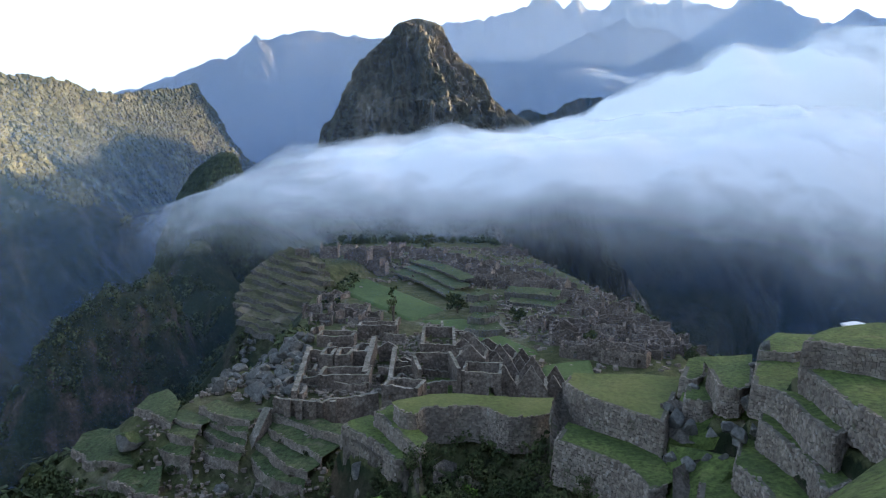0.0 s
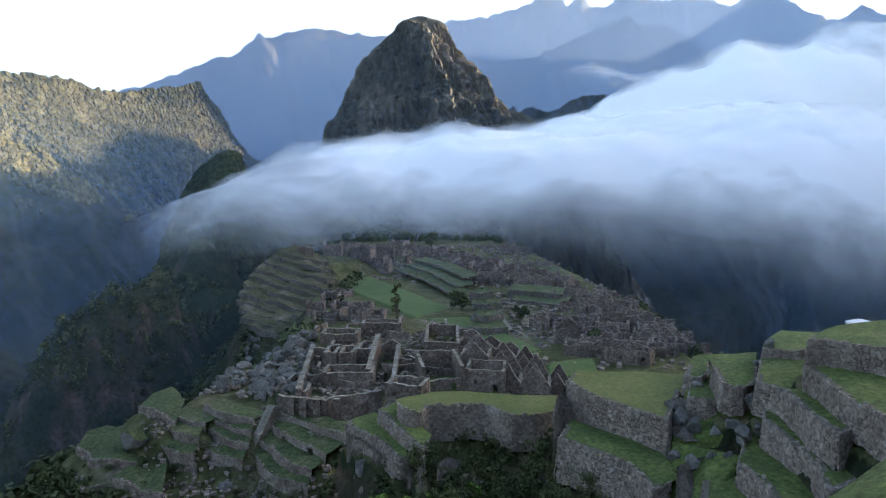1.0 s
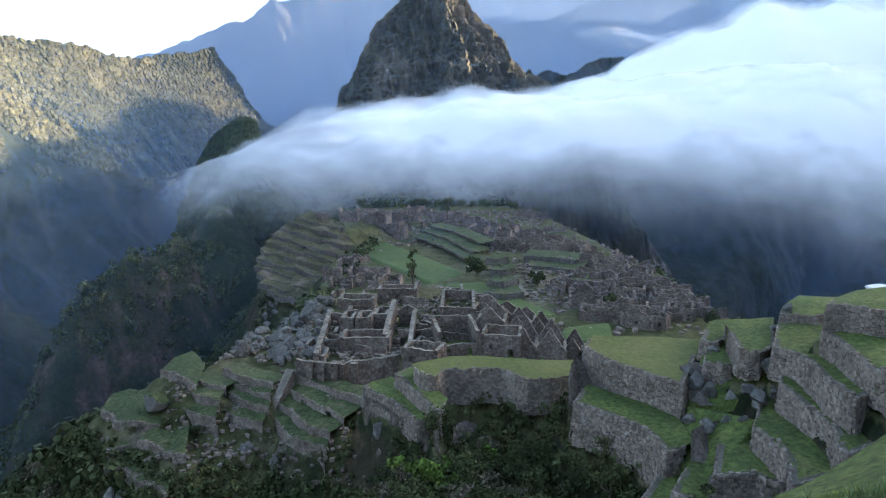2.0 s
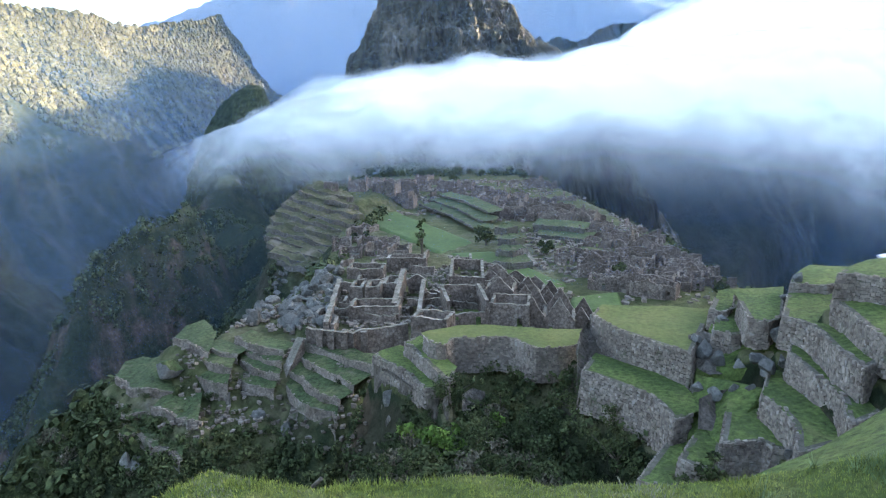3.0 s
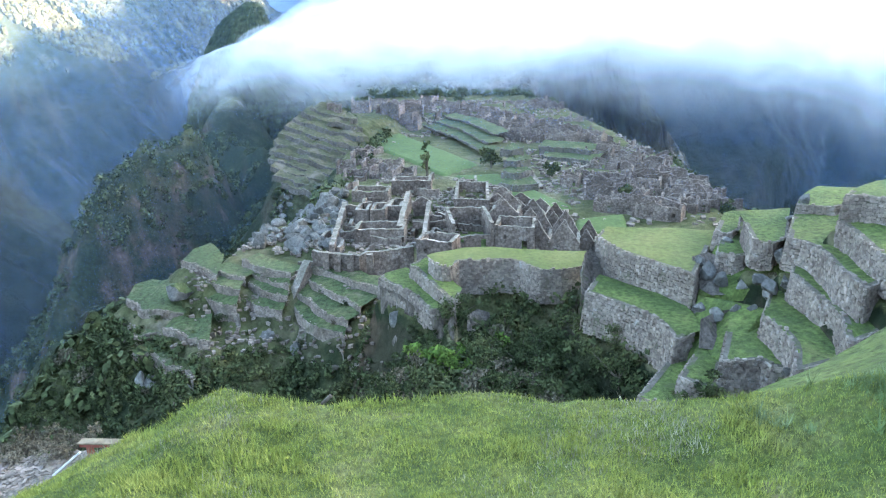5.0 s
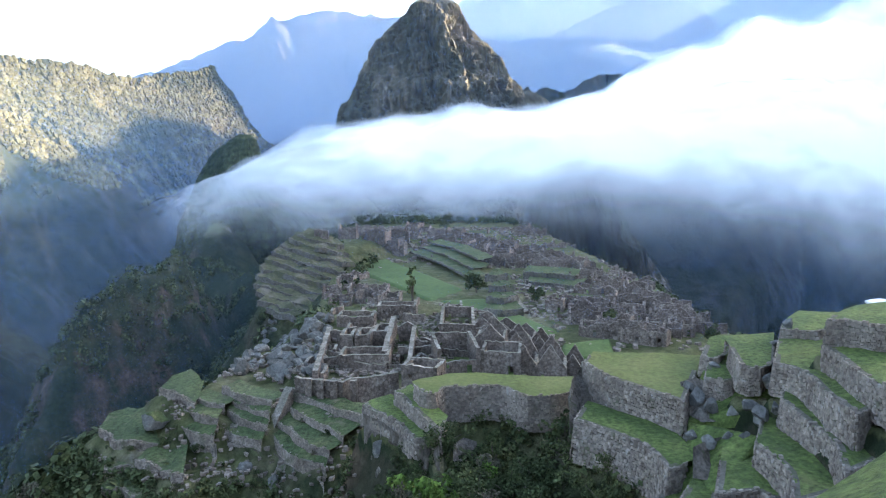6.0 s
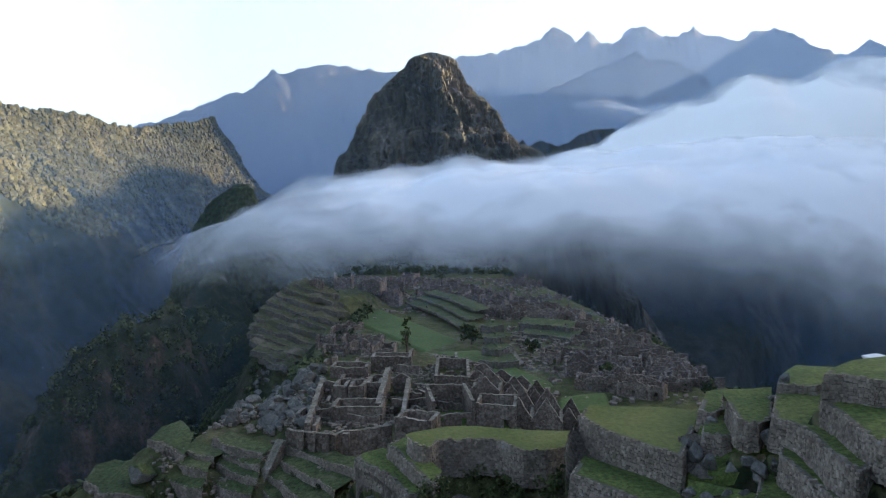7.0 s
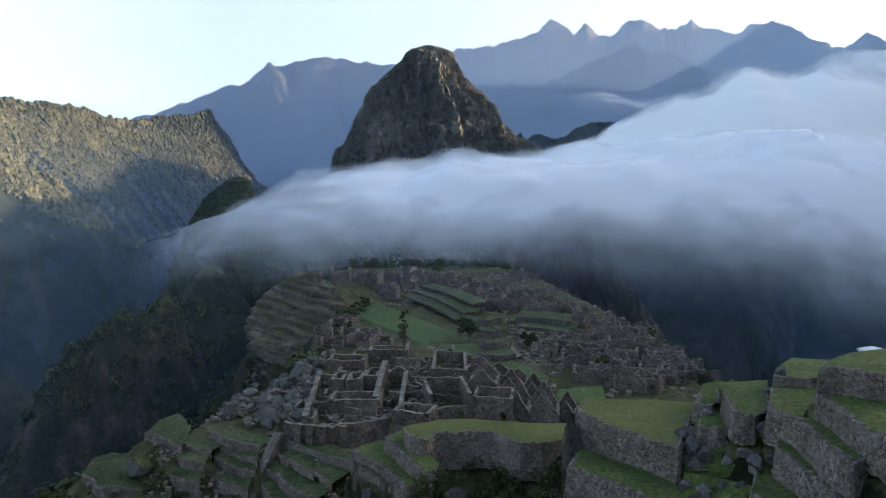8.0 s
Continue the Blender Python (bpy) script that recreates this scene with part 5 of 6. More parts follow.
crag_under(FAN_STEPS[10][0], 1.0, -45.0, 2.4, 0.8, 14)
for k, (front, back_edge, z_h) in enumerate(PLATFORMS):
    crag_under(front, 0.9, front[0][2] - 5.5, 2.6, 0.9, 40 + k, "grey fissured rock face below a grassed platform")
crag([(-1.1, 77.3, -31.6), (0.1, 79.3, -31.6), (1.6, 78.1, -31.6)], [(-1.2, 73.0, -34.6), (0.2, 71.2, -34.6), (1.5, 73.5, -34.6)], 0.45, 19, "pale rock outcrop among the gully shrubs")
crag([(21.8, 68.3, -21.2), (23.8, 69.8, -21.2), (25.0, 67.6, -21.2), (26.9, 68.3, -21.2)], [(21.7, 65.8, -23.4), (22.3, 63.1, -23.4), (23.7, 63.1, -23.4), (26.8, 67.3, -23.4)], 0.4, 23, "pale grey rock outcrop built into the terraces")
crag([(19.5, 57.1, -23.2), (21.5, 58.9, -23.2), (23.9, 59.6, -23.2)], [(18.9, 55.1, -25.0), (20.0, 54.8, -25.0), (23.9, 60.6, -25.0)], 0.35, 27, "pale grey rock outcrop built into the terraces")
crag([(11.7, 72.9, -22.5), (13.7, 78.1, -22.5), (14.6, 74.9, -22.5)], [(10.3, 65.4, -25.6), (12.1, 70.0, -25.6), (14.1, 73.4, -25.6)], 0.4, 29, "broken rock at the corner of the lawn terrace")


# ---- shrubs and trees ----
def crown_mesh(seed, leaves, r, tall, size, material, name="crown"):
    """Leaf sprays round a dozen limb ends, with gaps between."""
    rng = np.random.default_rng(seed)
    hubs = rng.normal(0, 0.5, (14, 3)) * (r, r, tall * 0.45) + (0, 0, tall * 0.62)
    h = hubs[rng.integers(0, 14, leaves)]
    d = rng.normal(0, 1, (leaves, 3))
    d /= np.linalg.norm(d, axis=1)[:, None]
    c = h + d * (r * 0.42) * rng.uniform(0.5, 1.0, (leaves, 1)) * (1, 1, 0.8)
    a = rng.normal(0, 1, (leaves, 3)) + d * 0.6
    a /= np.linalg.norm(a, axis=1)[:, None]
    b = np.cross(a, rng.normal(0, 1, (leaves, 3)))
    b /= np.linalg.norm(b, axis=1)[:, None]
    s = size * rng.uniform(0.6, 1.4, (leaves, 1))
    quad = np.stack([c - a * s, c - b * s * 0.45, c + a * s, c + b * s * 0.45], 1)
    return mesh_of(name, quad.reshape(-1, 3), np.arange(leaves * 4).reshape(-1, 4), material), hubs


def trunk_mesh(hubs, r, name="trunk"):
    """A tapered stem with limbs to the leaf hubs."""
    verts, faces = [], []

    def tube(p, q, r0, r1):
        p, q = np.array(p, float), np.array(q, float)
        ax = (q - p) / (np.linalg.norm(q - p) + 1e-9)
        s = np.cross(ax, (0.3, 0.9, 0.2))
        s /= np.linalg.norm(s)
        t2, k = np.cross(ax, s), len(verts)
        for c, rr in ((p, r0), (q, r1)):
            verts.extend(c + rr * (math.cos(i * 1.2566) * s + math.sin(i * 1.2566) * t2) for i in range(5))
        faces.extend((k + i, k + (i + 1) % 5, k + 5 + (i + 1) % 5, k + 5 + i) for i in range(5))

    top = hubs.mean(0)
    fork = (top[0] * 0.3, top[1] * 0.3, top[2] * 0.5)
    tube((0, 0, -0.6), fork, r, r * 0.7)
    for hq in hubs:
        tube(fork, hq, r * 0.5, r * 0.12)
    return mesh_of(name, verts, faces, BARK)


PLANTS = {}


def plant(p, kind, scale, spin, name="shrub", label="dense dark green shrub", category="shrub", group="gully shrubs"):
    if kind not in PLANTS:
        leaves, r, tall, size, seed = {"a": (1050, 1.5, 3.0, 0.17, 1), "b": (1050, 1.9, 2.4, 0.17, 2), "c": (1050, 1.3, 4.2, 0.17, 3), "d": (1000, 1.7, 2.8, 0.16, 4), "dry": (300, 1.3, 2.6, 0.2, 8), "fresh": (560, 1.5, 2.6, 0.26, 9), "tree": (900, 3.4, 7.0, 0.5, 5), "thin": (160, 1.5, 9.0, 0.5, 6)}[kind]
        crown, hubs = crown_mesh(seed, leaves, r, tall, size, {"dry": DRY, "fresh": FRESH}.get(kind, LEAF))
        if kind == "thin":
            hubs = hubs * (1, 1, 0.5) + (0, 0, 3)
        PLANTS[kind] = crown, trunk_mesh(hubs, 0.05 * tall)
    ob = thing(name, label, category, group, at=p)
    ob.rotation_euler, ob.scale = (0, 0, spin), (scale,) * 3
    part("trunk", PLANTS[kind][1], ob), part("crown", PLANTS[kind][0], ob)
    return ob


rp = random.Random(23)
TONES = {"dry": "thin brown half-bare shrub", "fresh": "fresh yellow-green leafy shrub"}
for i in range(290):
    x, y = rp.uniform(-42, 18), rp.uniform(40, 80)
    z = float(height(np.array(x), np.array(y)))
    if y > 77 - 0.75 * max(x, 0) or x < -10 and y > 74 or x > 9 and y < 46 or -14 < x < 1 and y > 75:
        continue
    k = rp.choice(("a", "b", "c", "d", "a", "b", "dry", "dry", "dry", "c", "d", "fresh"))
    plant((x, y, z - 0.4), k, rp.uniform(0.6, 1.25), rp.uniform(0, 6.3), label=TONES.get(k, "dense dark green shrub"))
for i in range(84):
    x, y = rp.uniform(-85, -32), rp.uniform(48, 125)
    z = float(height(np.array(x), np.array(y)))
    if z > -45.5 or -52 < x < -36 and 76 < y < 95:
        continue
    k = rp.choice(("a", "b", "c", "dry", "fresh"))
    plant((x, y, z - 0.4), k, rp.uniform(0.7, 1.2), rp.uniform(0, 6.3), label=TONES.get(k, "dark green shrub on the steep flank"), group="flank shrubs")
for i in range(110):
    x, y = rp.uniform(-58, -12), rp.uniform(82, 112)
    z = float(height(np.array(x), np.array(y)))
    if -50 < z < -37:
        k = rp.choice(("a", "b", "dry", "dry", "d"))
        plant((x, y, z - 0.2), k, rp.uniform(0.2, 0.5), rp.uniform(0, 6.3), name="bush", label=TONES.get(k, "low green bush between the old terraces"), category="bush", group="terrace bushes")
plant((5.3, 245.5, -47.1), "tree", 1.1, 0.4, "tree", "broad dark tree beside the plaza", "tree", "plaza trees")
plant((24.9, 228.9, -47.1), "tree", 0.8, 1.4, "tree", "broad dark tree beside the wall", "tree", "plaza trees")
plant((42.1, 197.4, -47.1), "tree", 0.7, 2.4, "tree", "low rounded tree among the eastern ruins", "tree", "plaza trees")
plant((-11.7, 163.5, -34.5), "thin", 1.0, 0.9, "tree", "slender sparse tree at the plaza's edge", "tree", "plaza trees")
for p in [(66.1, 190.0, -51.5), (66.3, 185.0, -51.0), (66.1, 195.0, -51.2), (62.4, 188.0, -51.9), (68.3, 186.0, -50.4)]:
    plant((p[0], p[1], p[2] - 1.5), "c", 1.6, p[0], label="dark shrub on the edge of the gorge", group="edge shrubs")
for i in range(40):
    x, y = rp.uniform(-95, 60), rp.uniform(430, 520)
    plant((x, y, float(height(np.array(x), np.array(y))) - 0.5), "tree", rp.uniform(0.6, 1.1), rp.uniform(0, 6.3), "tree", "dark tree at the far edge of the ruins", "tree", "far trees")


def woods(name, count, box, size, seed, label, rule):
    """Far woodland: thousands of leafy clumps on the slopes, uncountable."""
    rng = np.random.default_rng(seed)
    x, y = rng.uniform(box[0], box[1], count), rng.uniform(box[2], box[3], count)
    z = rough_height(x, y)
    keep = rule(x, y, z)
    x, y, z = x[keep], y[keep], z[keep]
    n = len(x)
    per = 30
    s = size * rng.uniform(0.5, 1.3, n)
    d = rng.normal(0, 1, (n, per, 3))
    d /= np.linalg.norm(d, axis=2)[..., None]
    c = np.stack([x, y, z + 0.3 * s], 1)[:, None] + d * s[:, None, None] * (0.8, 0.8, 0.9) * rng.uniform(0.6, 1.0, (n, per, 1))
    a = np.cross(d, rng.normal(0, 1, (n, per, 3)))
    a /= np.linalg.norm(a, axis=2)[..., None]
    b = np.cross(d, a) + d * 0.3
    w = (0.27 * s)[:, None, None] * rng.uniform(0.6, 1.3, (n, per, 1))
    quad = np.stack([c - a * w, c - b * w * 0.6, c + a * w, c + b * w * 0.6], 2)
    me = mesh_of(name, quad.reshape(-1, 3), np.arange(n * per * 4).reshape(-1, 4), LEAF)
    return tagged(part(name, me), label, "woodland", kind="stuff")


woods("underbrush", 11000, (-66, 28, 40, 104), 0.95, 31, "tangled green undergrowth filling the gully", lambda x, y, z: (z < -27) & ((y < 90 - 0.85 * np.maximum(x, 0)) & (x > -10) | (y < 86) | (x < -8) & (z < -43.5)) & ((x > -25) | (z < -43.5) | (y < 92)) & ((x < -14) | (x > 1) | (y < 77)))
woods("woodland", 7500, (-240, -40, 90, 520), 3.2, 8, "dark evergreen scrub covering the western flank", lambda x, y, z: (z < -46) & (z > -260) & (fbm(x / 30, y / 30, z / 60, 4, 77) < 0.2))
woods("woodland", 2600, (60, 190, 120, 420), 3.0, 9, "dark evergreen scrub on the edge of the gorge", lambda x, y, z: (z < -55) & (z > -180))
woods("woodland", 1800, (-140, 60, 470, 740), 4.0, 10, "dark trees on the saddle under the mist", lambda x, y, z: z > -90)


# ---- mist bank ----
def mist(name, line, swell, label, material, cols=120, rows=30):
    """A sheet of mist between a low edge and a high edge farther back, given as pairs of points; it bulges up and out between them."""
    p = along([(*a, *b) for a, b in line], cols)
    V = np.linspace(0, 1, rows)[:, None, None]
    P = p[None, :, :3] * (1 - V) + p[None, :, 3:] * V
    P = P + np.sin(np.pi * V) * swell * np.array([0, -0.7, 0.35])
    P[..., 2] += 0.22 * swell * V[..., 0] * fbm(P[..., 0] / 70, P[..., 1] / 70, P[..., 2] / 50, 4, int(swell))
    uv = np.stack(np.broadcast_arrays(np.linspace(0, 1, cols)[None], V[..., 0]), -1).reshape(-1, 2)
    me = mesh_of(name, P.reshape(-1, 3), grid_faces(rows, cols), material, True, uv)
    return tagged(part(name, me), label, "cloud", "mist banks", "stuff")


ROLL = [(0.0, 0.0), (0.1, 0.05), (0.2, 0.16), (0.32, 0.34), (0.44, 0.6), (0.56, 0.86), (0.78, 1.0), (0.9, 0.62), (1.0, 0.0)]
# third, upper sheet has a whiter colour in place of light on its top
MIST = [vapour("mist", c, s, sc, (1, 1, 1.5), ROLL, [(0.0, 0.0), (0.08, 0.22), (0.2, 0.55), (0.4, 1.0), (1.0, 1.0)], wisp=w, sharp=sh) for s, sc, w, sh, c in [(0.8, 0.017, 1.5, 0.06, (0.86, 0.9, 0.97)), (1.1, 0.012, 1.5, 0.06, (0.88, 0.92, 0.98)), (1.5, 0.009, 1.5, 0.08, (0.95, 0.97, 1.0))]]
WISP = vapour("torn_mist", (0.86, 0.9, 0.97), 0.36, 0.022, (1, 1, 1.6), [(0.0, 0.0), (0.5, 1.0), (1.0, 0.0)], [(0.0, 0.0), (0.35, 0.8), (0.8, 1.0), (1.0, 0.4)], wisp=3.2, sharp=0.35)
WHITE = "low white mist bank drifting across the saddle"
mist("mist_bank", [((-229.4, 470.0, -100.6), (-284.3, 590.0, -61.8)), ((-186.7, 470.0, -94.7), (-230.5, 590.0, -30.8)), ((-148.0, 470.0, -90.8), (-182.2, 590.0, -5.5)), ((-121.0, 470.0, -89.2), (-148.5, 590.0, 9.4)), ((-70.8, 470.0, -83.4), (-86.7, 590.0, 19.0)), ((6.2, 470.0, -81.4), (7.5, 590.0, 33.3)), ((82.9, 470.0, -74.4), (101.3, 590.0, 39.3)), ((199.0, 470.0, -93.9), (241.3, 590.0, 50.1)), ((305.3, 470.0, -139.4), (366.0, 590.0, 51.4)), ((396.4, 470.0, -147.4), (473.5, 590.0, 51.6))], 40, WHITE, MIST[0])
mist("mist_bank", [((-259.2, 550.0, -113.4), (-312.1, 670.0, -57.0)), ((-213.7, 550.0, -106.5), (-256.2, 670.0, -19.7)), ((-163.9, 550.0, -97.4), (-195.9, 670.0, 10.2)), ((-127.8, 550.0, -95.6), (-152.0, 670.0, 28.0)), ((-73.7, 550.0, -86.5), (-87.7, 670.0, 34.6)), ((7.2, 550.0, -84.2), (8.5, 670.0, 49.6)), ((96.9, 550.0, -78.3), (115.0, 670.0, 56.5)), ((232.4, 550.0, -101.1), (273.8, 670.0, 68.8)), ((356.1, 550.0, -144.8), (415.0, 670.0, 70.3)), ((462.2, 550.0, -154.1), (537.3, 670.0, 70.4))], 60, WHITE, MIST[1])
mist("mist_bank", [((-188.3, 670.0, -107.9), (-218.1, 790.0, 24.5)), ((-100.6, 670.0, -100.2), (-115.9, 790.0, 26.3)), ((8.7, 670.0, -94.6), (10.1, 790.0, 44.0)), ((117.9, 670.0, -90.2), (135.5, 790.0, 67.0)), ((200.5, 670.0, -112.3), (228.4, 790.0, 104.0)), ((282.9, 670.0, -117.9), (320.4, 790.0, 156.3)), ((433.4, 670.0, -171.1), (485.7, 790.0, 167.4)), ((617.4, 670.0, -176.7), (690.8, 790.0, 169.9))], 70, WHITE, MIST[2])
mist("mist_bank", [((92.6, 850.0, 100.0), (113.2, 970.0, 138.4)), ((133.2, 850.0, 102.6), (151.6, 970.0, 150.4)), ((173.7, 850.0, 101.1), (197.7, 970.0, 153.3)), ((221.2, 850.0, 86.2), (251.6, 970.0, 143.9)), ((295.5, 850.0, 77.9), (343.0, 970.0, 164.8))], 12, "thin torn wisps of mist above the bank", WISP)


# ---- glowing band added all round the horizon to whiten the low sky ----
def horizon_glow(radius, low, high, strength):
    m, n, l, b = nodes_of("horizon_glow_band")
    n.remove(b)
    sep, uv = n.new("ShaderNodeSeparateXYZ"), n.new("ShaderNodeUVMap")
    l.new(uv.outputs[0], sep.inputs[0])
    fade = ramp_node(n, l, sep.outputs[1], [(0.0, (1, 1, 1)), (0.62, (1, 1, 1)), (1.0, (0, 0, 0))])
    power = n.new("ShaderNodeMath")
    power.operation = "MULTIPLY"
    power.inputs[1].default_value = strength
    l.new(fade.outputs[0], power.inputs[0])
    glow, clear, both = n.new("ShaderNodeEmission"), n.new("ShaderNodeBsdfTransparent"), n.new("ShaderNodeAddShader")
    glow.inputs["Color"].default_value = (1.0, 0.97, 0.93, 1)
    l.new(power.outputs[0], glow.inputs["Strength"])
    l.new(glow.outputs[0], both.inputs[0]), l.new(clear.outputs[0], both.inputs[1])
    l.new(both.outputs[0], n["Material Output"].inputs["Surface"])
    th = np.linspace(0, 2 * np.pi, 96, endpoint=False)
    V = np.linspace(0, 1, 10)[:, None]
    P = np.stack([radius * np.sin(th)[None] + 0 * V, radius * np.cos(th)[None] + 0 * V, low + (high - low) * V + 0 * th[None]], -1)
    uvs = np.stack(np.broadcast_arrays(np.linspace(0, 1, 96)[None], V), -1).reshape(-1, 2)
    return tagged(part("backdrop", mesh_of("backdrop", P.reshape(-1, 3), grid_faces(10, 96, True), m, True, uvs)), "glowing band added low round the sky to whiten it", "sky", kind="structure")


# emission laid over the sky; it also lends the scene some light
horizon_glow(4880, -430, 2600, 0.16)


# ---- haze of distance, painted as tinted see-through sheets ----
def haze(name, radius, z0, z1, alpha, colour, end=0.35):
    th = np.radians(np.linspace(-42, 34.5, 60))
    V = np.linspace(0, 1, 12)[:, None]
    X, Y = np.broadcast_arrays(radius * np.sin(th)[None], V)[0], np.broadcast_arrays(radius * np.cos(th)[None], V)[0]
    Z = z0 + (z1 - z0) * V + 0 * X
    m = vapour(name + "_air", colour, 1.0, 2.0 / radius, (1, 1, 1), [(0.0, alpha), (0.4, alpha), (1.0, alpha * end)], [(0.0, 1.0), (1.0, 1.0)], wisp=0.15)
    uv = np.stack(np.broadcast_arrays(np.linspace(0, 1, 60)[None], V), -1).reshape(-1, 2)
    me = mesh_of(name, np.stack([X, Y, Z], -1).reshape(-1, 3), grid_faces(12, 60), m, True, uv)
    return tagged(part(name, me), "thin blue-tinted sheet standing in for haze over distance", "haze", "haze layers", "stuff")


# the blue of far air is put into the sheets' colour and opacity
AIR_TINT = (0.28, 0.54, 0.96)
haze("haze", 190, -430, 60, 0.02, AIR_TINT)
haze("haze", 330, -430, 120, 0.035, AIR_TINT)
haze("haze", 860, -430, 400, 0.02, AIR_TINT)
haze("haze", 1180, -430, 200, 0.08, AIR_TINT, 0.0)
haze("haze", 1420, -430, 1000, 0.03, AIR_TINT)
haze("haze", 1600, -430, 200, 0.12, AIR_TINT, 0.0)
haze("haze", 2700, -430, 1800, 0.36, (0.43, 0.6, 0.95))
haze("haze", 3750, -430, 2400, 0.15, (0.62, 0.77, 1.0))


# ---- the grass lip at the viewer's feet ----
LIP = [(-2.91, 2.54, -1.20), (-2.98, 3.49, -1.20), (-2.57, 3.48, -1.00), (-2.40, 3.56, -0.90), (-1.87, 3.46, -0.60), (-1.52, 3.63, -0.45), (-1.18, 3.54, -0.45), (-0.81, 3.49, -0.45), (-0.33, 3.55, -0.45), (0.16, 3.60, -0.45), (0.78, 3.49, -0.40), (1.33, 3.32, -0.30), (1.58, 3.25, -0.20), (1.79, 3.15, -0.10), (1.92, 3.08, -0.05), (2.41, 2.96, 0.10)]
LIP_LINE = along(LIP, 400)


def lip_at(x):
    """Where the lawn ends and how high it lies there."""
    return np.interp(x, LIP_LINE[:, 0], LIP_LINE[:, 1]), np.interp(x, LIP_LINE[:, 0], LIP_LINE[:, 2])


def lawn_z(x, y):
    ye, ze = lip_at(x)
    v = np.clip((ye - y) / 5.0, 0, 1)
    z = ze * (1 - v) ** 1.3 + 0.03 * fbm(x * 2.2, y * 2.2, 0 * x, 4, 44)
    return z, y < ye + 0.01


def near_lawn():
    x = np.linspace(-5.5, 5.5, 240)
    ye, ze = lip_at(x)
    v = np.linspace(0, 1, 130)[:, None] ** 1.5
    X = np.broadcast_to(x, (130, 240))
    Y = ye[None] + (-5.0 - ye[None]) * v
    Z = lawn_z(X, Y)[0]
    steps = [np.stack([x, ye + 0.1 * q, lawn_z(x, ye)[0] - 0.35 * q**1.5 + 0.04 * fbm(x * 3, 0 * x + q, 0 * x, 3, 8)], 1) for q in (4, 3, 2, 1, 0.4)]
    verts = np.concatenate([np.array(steps), np.stack([X, Y, Z], -1)], 0).reshape(-1, 3)
    me = mesh_of("lawn", verts, grid_faces(135, 240)[:, ::-1], SWARD, True)
    return tagged(part("lawn", me), "short bright green grass on the viewpoint terrace", "grass", kind="structure")


near_lawn()


def blades(name, count, seed, region, lift, label, material, where):
    """Grass blades standing on a surface z = where(x, y)."""
    rng = np.random.default_rng(seed)
    x, y = rng.uniform(region[0], region[1], count), rng.uniform(region[2], region[3], count)
    z, ok = where(x, y)
    x, y, z = x[ok], y[ok], z[ok]
    n = len(x)
    tuft = np.clip(0.95 + 0.9 * fbm(x * 3.0, y * 3.0, 0 * x, 4, seed, 0.7), 0.75, 2.1)
    L = lift * tuft * rng.uniform(0.5, 1.4, n)
    ang, lean = rng.uniform(0, 6.283, n), rng.uniform(0.15, 1.1, n)
    dx, dy = np.cos(ang), np.sin(ang)
    w = 0.0016 + 0.0018 * rng.random(n)
    base = np.stack([x, y, z - 0.006], 1)
    side = np.stack([-dy * w, dx * w, 0 * w], 1)
    tip = base + np.stack([dx * L * lean * 0.8, dy * L * lean * 0.8, L * (1.05 - 0.45 * lean)], 1)
    v = np.stack([base - side, base + side, tip], 1).reshape(-1, 3)
    me = mesh_of(name, v, np.arange(n * 3).reshape(-1, 3), material)
    return tagged(part(name, me), label, "grass", kind="stuff")


BLADE = surface("grass_blades", 2.6, 14.0, [(0.3, (0.15, 0.19, 0.04)), (0.45, (0.2, 0.24, 0.052)), (0.6, (0.25, 0.28, 0.07)), (0.78, (0.36, 0.35, 0.14))], vary=0.25, bump=0, island="island")
blades("turf_blades", 420000, 3, (-4.0, 3.4, 0.9, 4.6), 0.03, "short green grass blades of the viewpoint lawn", BLADE, lawn_z)
TUSSOCK = surface("tussock_blades", 1.4, 9.0, [(0.3, (0.1, 0.155, 0.06)), (0.5, (0.15, 0.21, 0.09)), (0.7, (0.26, 0.31, 0.18))], vary=0.25, bump=0, island="island")
STRAW = surface("dry_blades", 1.4, 9.0, [(0.3, (0.15, 0.15, 0.09)), (0.5, (0.22, 0.22, 0.15)), (0.7, (0.33, 0.33, 0.26))], vary=0.25, bump=0, island="island")


def patchy(cut, seed, x0=-9.0):
    def where(x, y):
        z, ok = lawn_z(x, y)
        return z, ok & (fbm(x * 1.3, y * 1.3, 0 * x, 4, seed) > cut) & (x > x0)
    return where


blades("dry_grass", 52000, 7, (-3.6, 3.2, 1.6, 4.4), 0.036, "pale dry stalks and herbs scattered in the lawn", STRAW, patchy(0.2, 15))
blades("tussock_grass", 80000, 8, (1.1, 3.6, 2.0, 4.2), 0.068, "taller blue-green tussock grass at the lawn's edge", TUSSOCK, patchy(-0.02, 16, 1.35))
lawn("gravel_path", [(-9.76, 8.80, -6.90), (-7.49, 10.96, -6.90), (-7.99, 12.56, -6.90), (-11.64, 11.59, -6.90)], "pale gravel path on the terrace below the viewpoint", EARTH)
gp = [(-9.66, 10.52, -6.90), (-8.00, 11.47, -6.90), (-8.40, 12.40, -6.90), (-10.58, 11.77, -6.90)]
pebbles = []
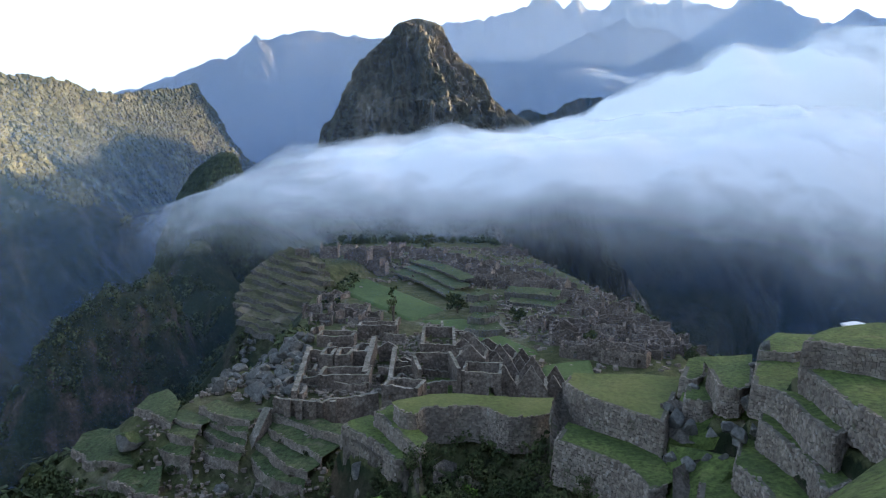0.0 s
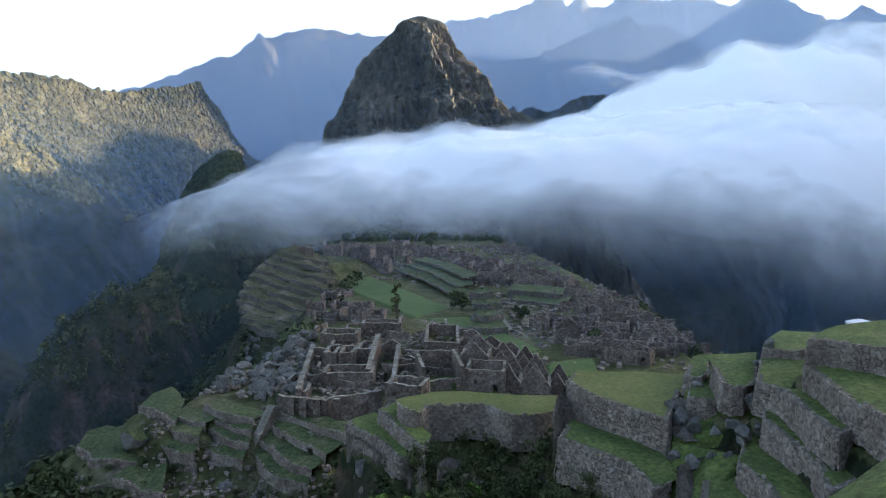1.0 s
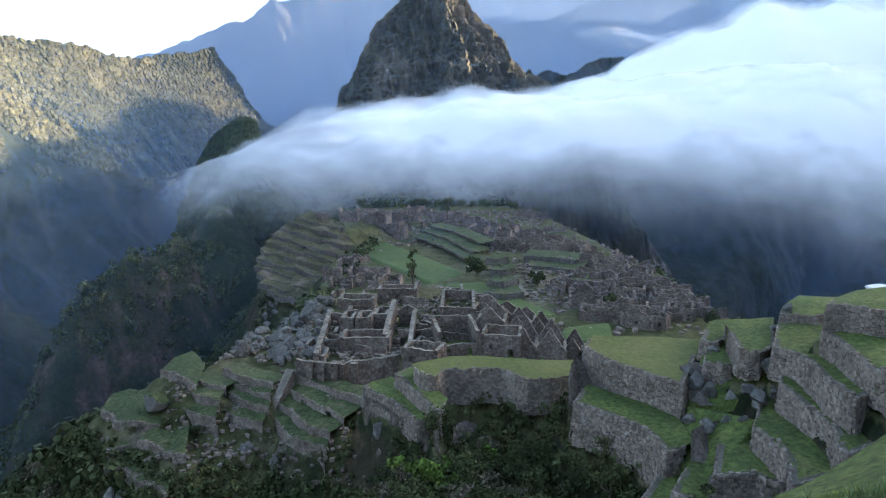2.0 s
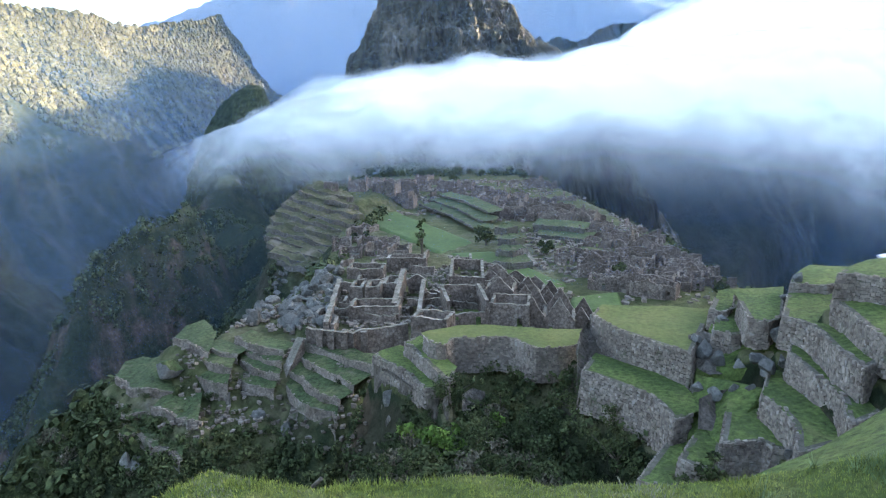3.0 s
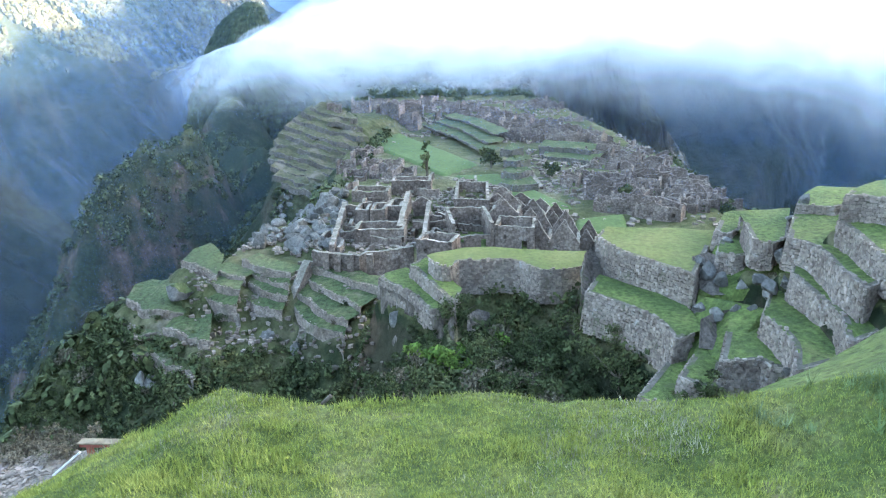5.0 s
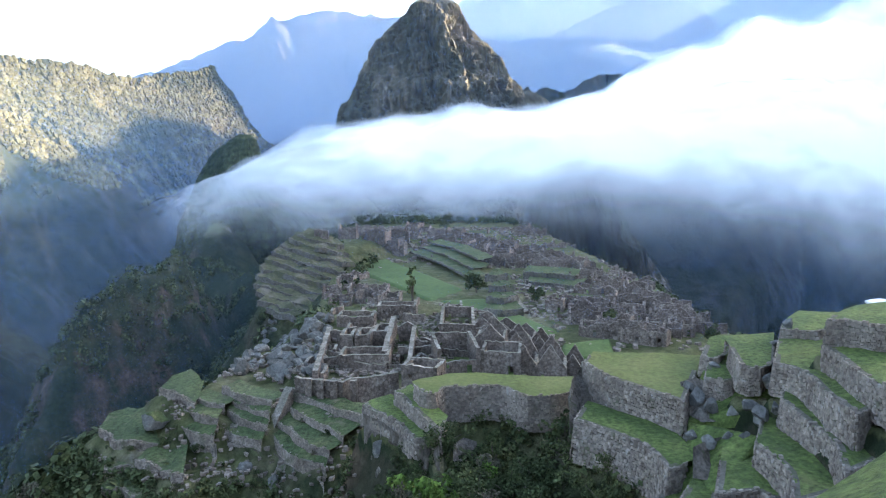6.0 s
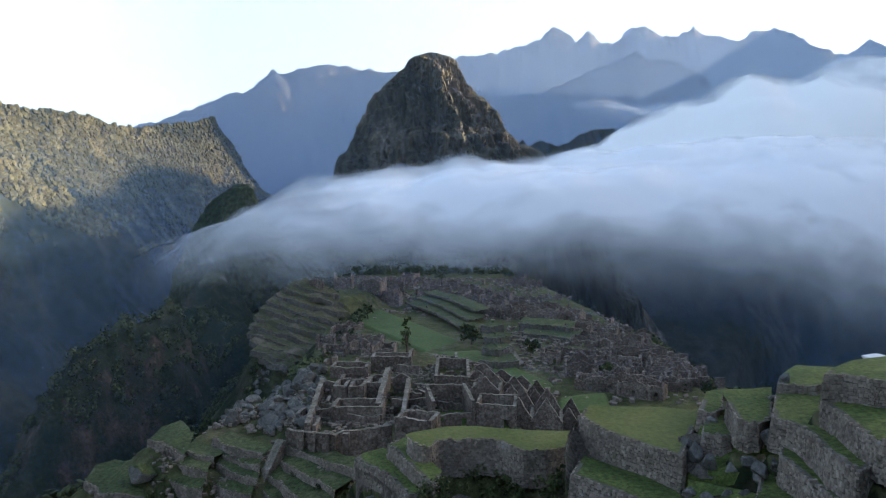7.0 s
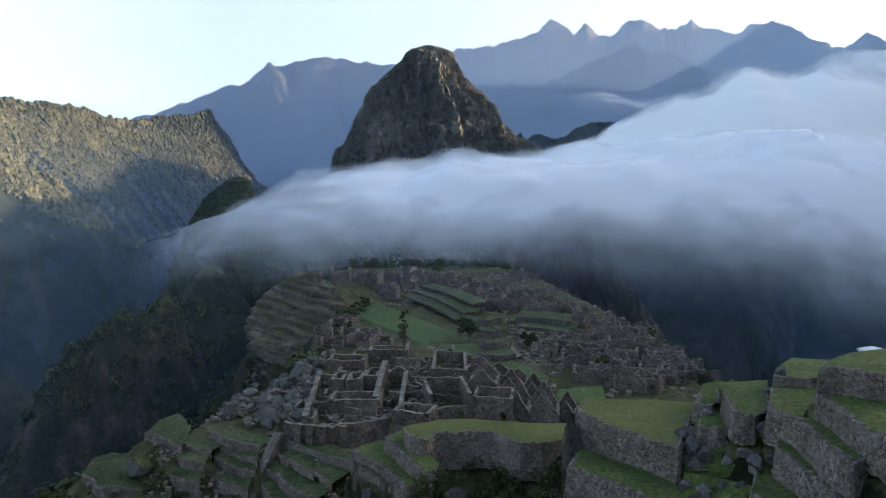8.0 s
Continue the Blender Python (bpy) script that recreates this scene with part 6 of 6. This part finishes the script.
for i in range(1700):
    u, v = rb.random(), rb.random() ** 0.6
    a = np.array([(1 - u) * ((1 - v) * gp[0][k] + v * gp[3][k]) + u * ((1 - v) * gp[1][k] + v * gp[2][k]) for k in range(3)])
    w, q = 0.015 + 0.07 * rb.random() ** 3, rb.uniform(0, 6.3)
    pebbles.append((a + (0, 0, w * 0.3), np.array([math.cos(q), math.sin(q), 0.0]), np.array([0, 0, 1.0]), (w, w * 0.6), rb.random()))
tagged(stones_joined("pebbles", pebbles, 0.03, STONE, None, 5), "loose stones edging the gravel path", "stones", kind="stuff")
for u in range(44):
    v = u / 43
    p = [(1 - v) * gp[3][k] + v * gp[2][k] for k in range(3)]
    plant((p[0] + rb.uniform(-0.2, 0.2), p[1] + rb.uniform(-0.3, 0.9), -6.98), "dry", rb.uniform(0.07, 0.15), rb.uniform(0, 6), name="bush", label="small dry flowering bush beside the path", category="bush", group="path bushes")


def rod(name, a, b, r, material, parent=None, sides=8):
    a, b = Vector(a), Vector(b)
    ax = (b - a).normalized()
    s_ = ax.cross(Vector((0.3, 0.9, 0.1))).normalized()
    t_ = ax.cross(s_)
    v = [c + r * (math.cos(6.2832 * i / sides) * s_ + math.sin(6.2832 * i / sides) * t_) for c in (a, b) for i in range(sides)]
    f = [(i, (i + 1) % sides, sides + (i + 1) % sides, sides + i) for i in range(sides)] + [tuple(range(sides))[::-1], tuple(range(sides, 2 * sides))]
    return part(name, mesh_of(name, v, f, material), parent)


def box_part(name, size, at, material, parent, bevel=0.02):
    bm = bmesh.new()
    bmesh.ops.create_cube(bm, size=1.0)
    bmesh.ops.scale(bm, vec=size, verts=bm.verts)
    bmesh.ops.bevel(bm, geom=bm.edges[:], offset=bevel, segments=2, affect="EDGES")
    bmesh.ops.translate(bm, vec=at, verts=bm.verts)
    me = bpy.data.meshes.new(name)
    bm.to_mesh(me)
    bm.free()
    me.materials.append(material)
    return part(name, me, parent)


bp_ = (-8.04, 11.74, -6.35)
bench = thing("bench", "low red-painted wooden bench beside the gravel path", "bench", at=(bp_[0], bp_[1], -6.9))
box_part("seat", (1.5, 0.2, 0.03), (0.75, 0.2, 0.57), THATCH, bench, 0.008)
box_part("rail", (1.46, 0.14, 0.08), (0.75, 0.2, 0.51), RED, bench, 0.01)
for bx in (0.2, 1.3):
    box_part("leg", (0.1, 0.13, 0.52), (bx, 0.2, 0.24), RED, bench)
pole = rod("rope_barrier", (-8.44, 11.53, -6.85), (-7.79, 11.52, -6.30), 0.02, PALE)
tagged(pole, "thin pale barrier pole slanting beside the path", "pole")
stub = rod("twig", (-0.90, 3.55, -0.49), (-0.84, 3.55, -0.43), 0.012, BARK, None, 6)
tagged(stub, "short broken brown twig stuck in the turf", "twig")
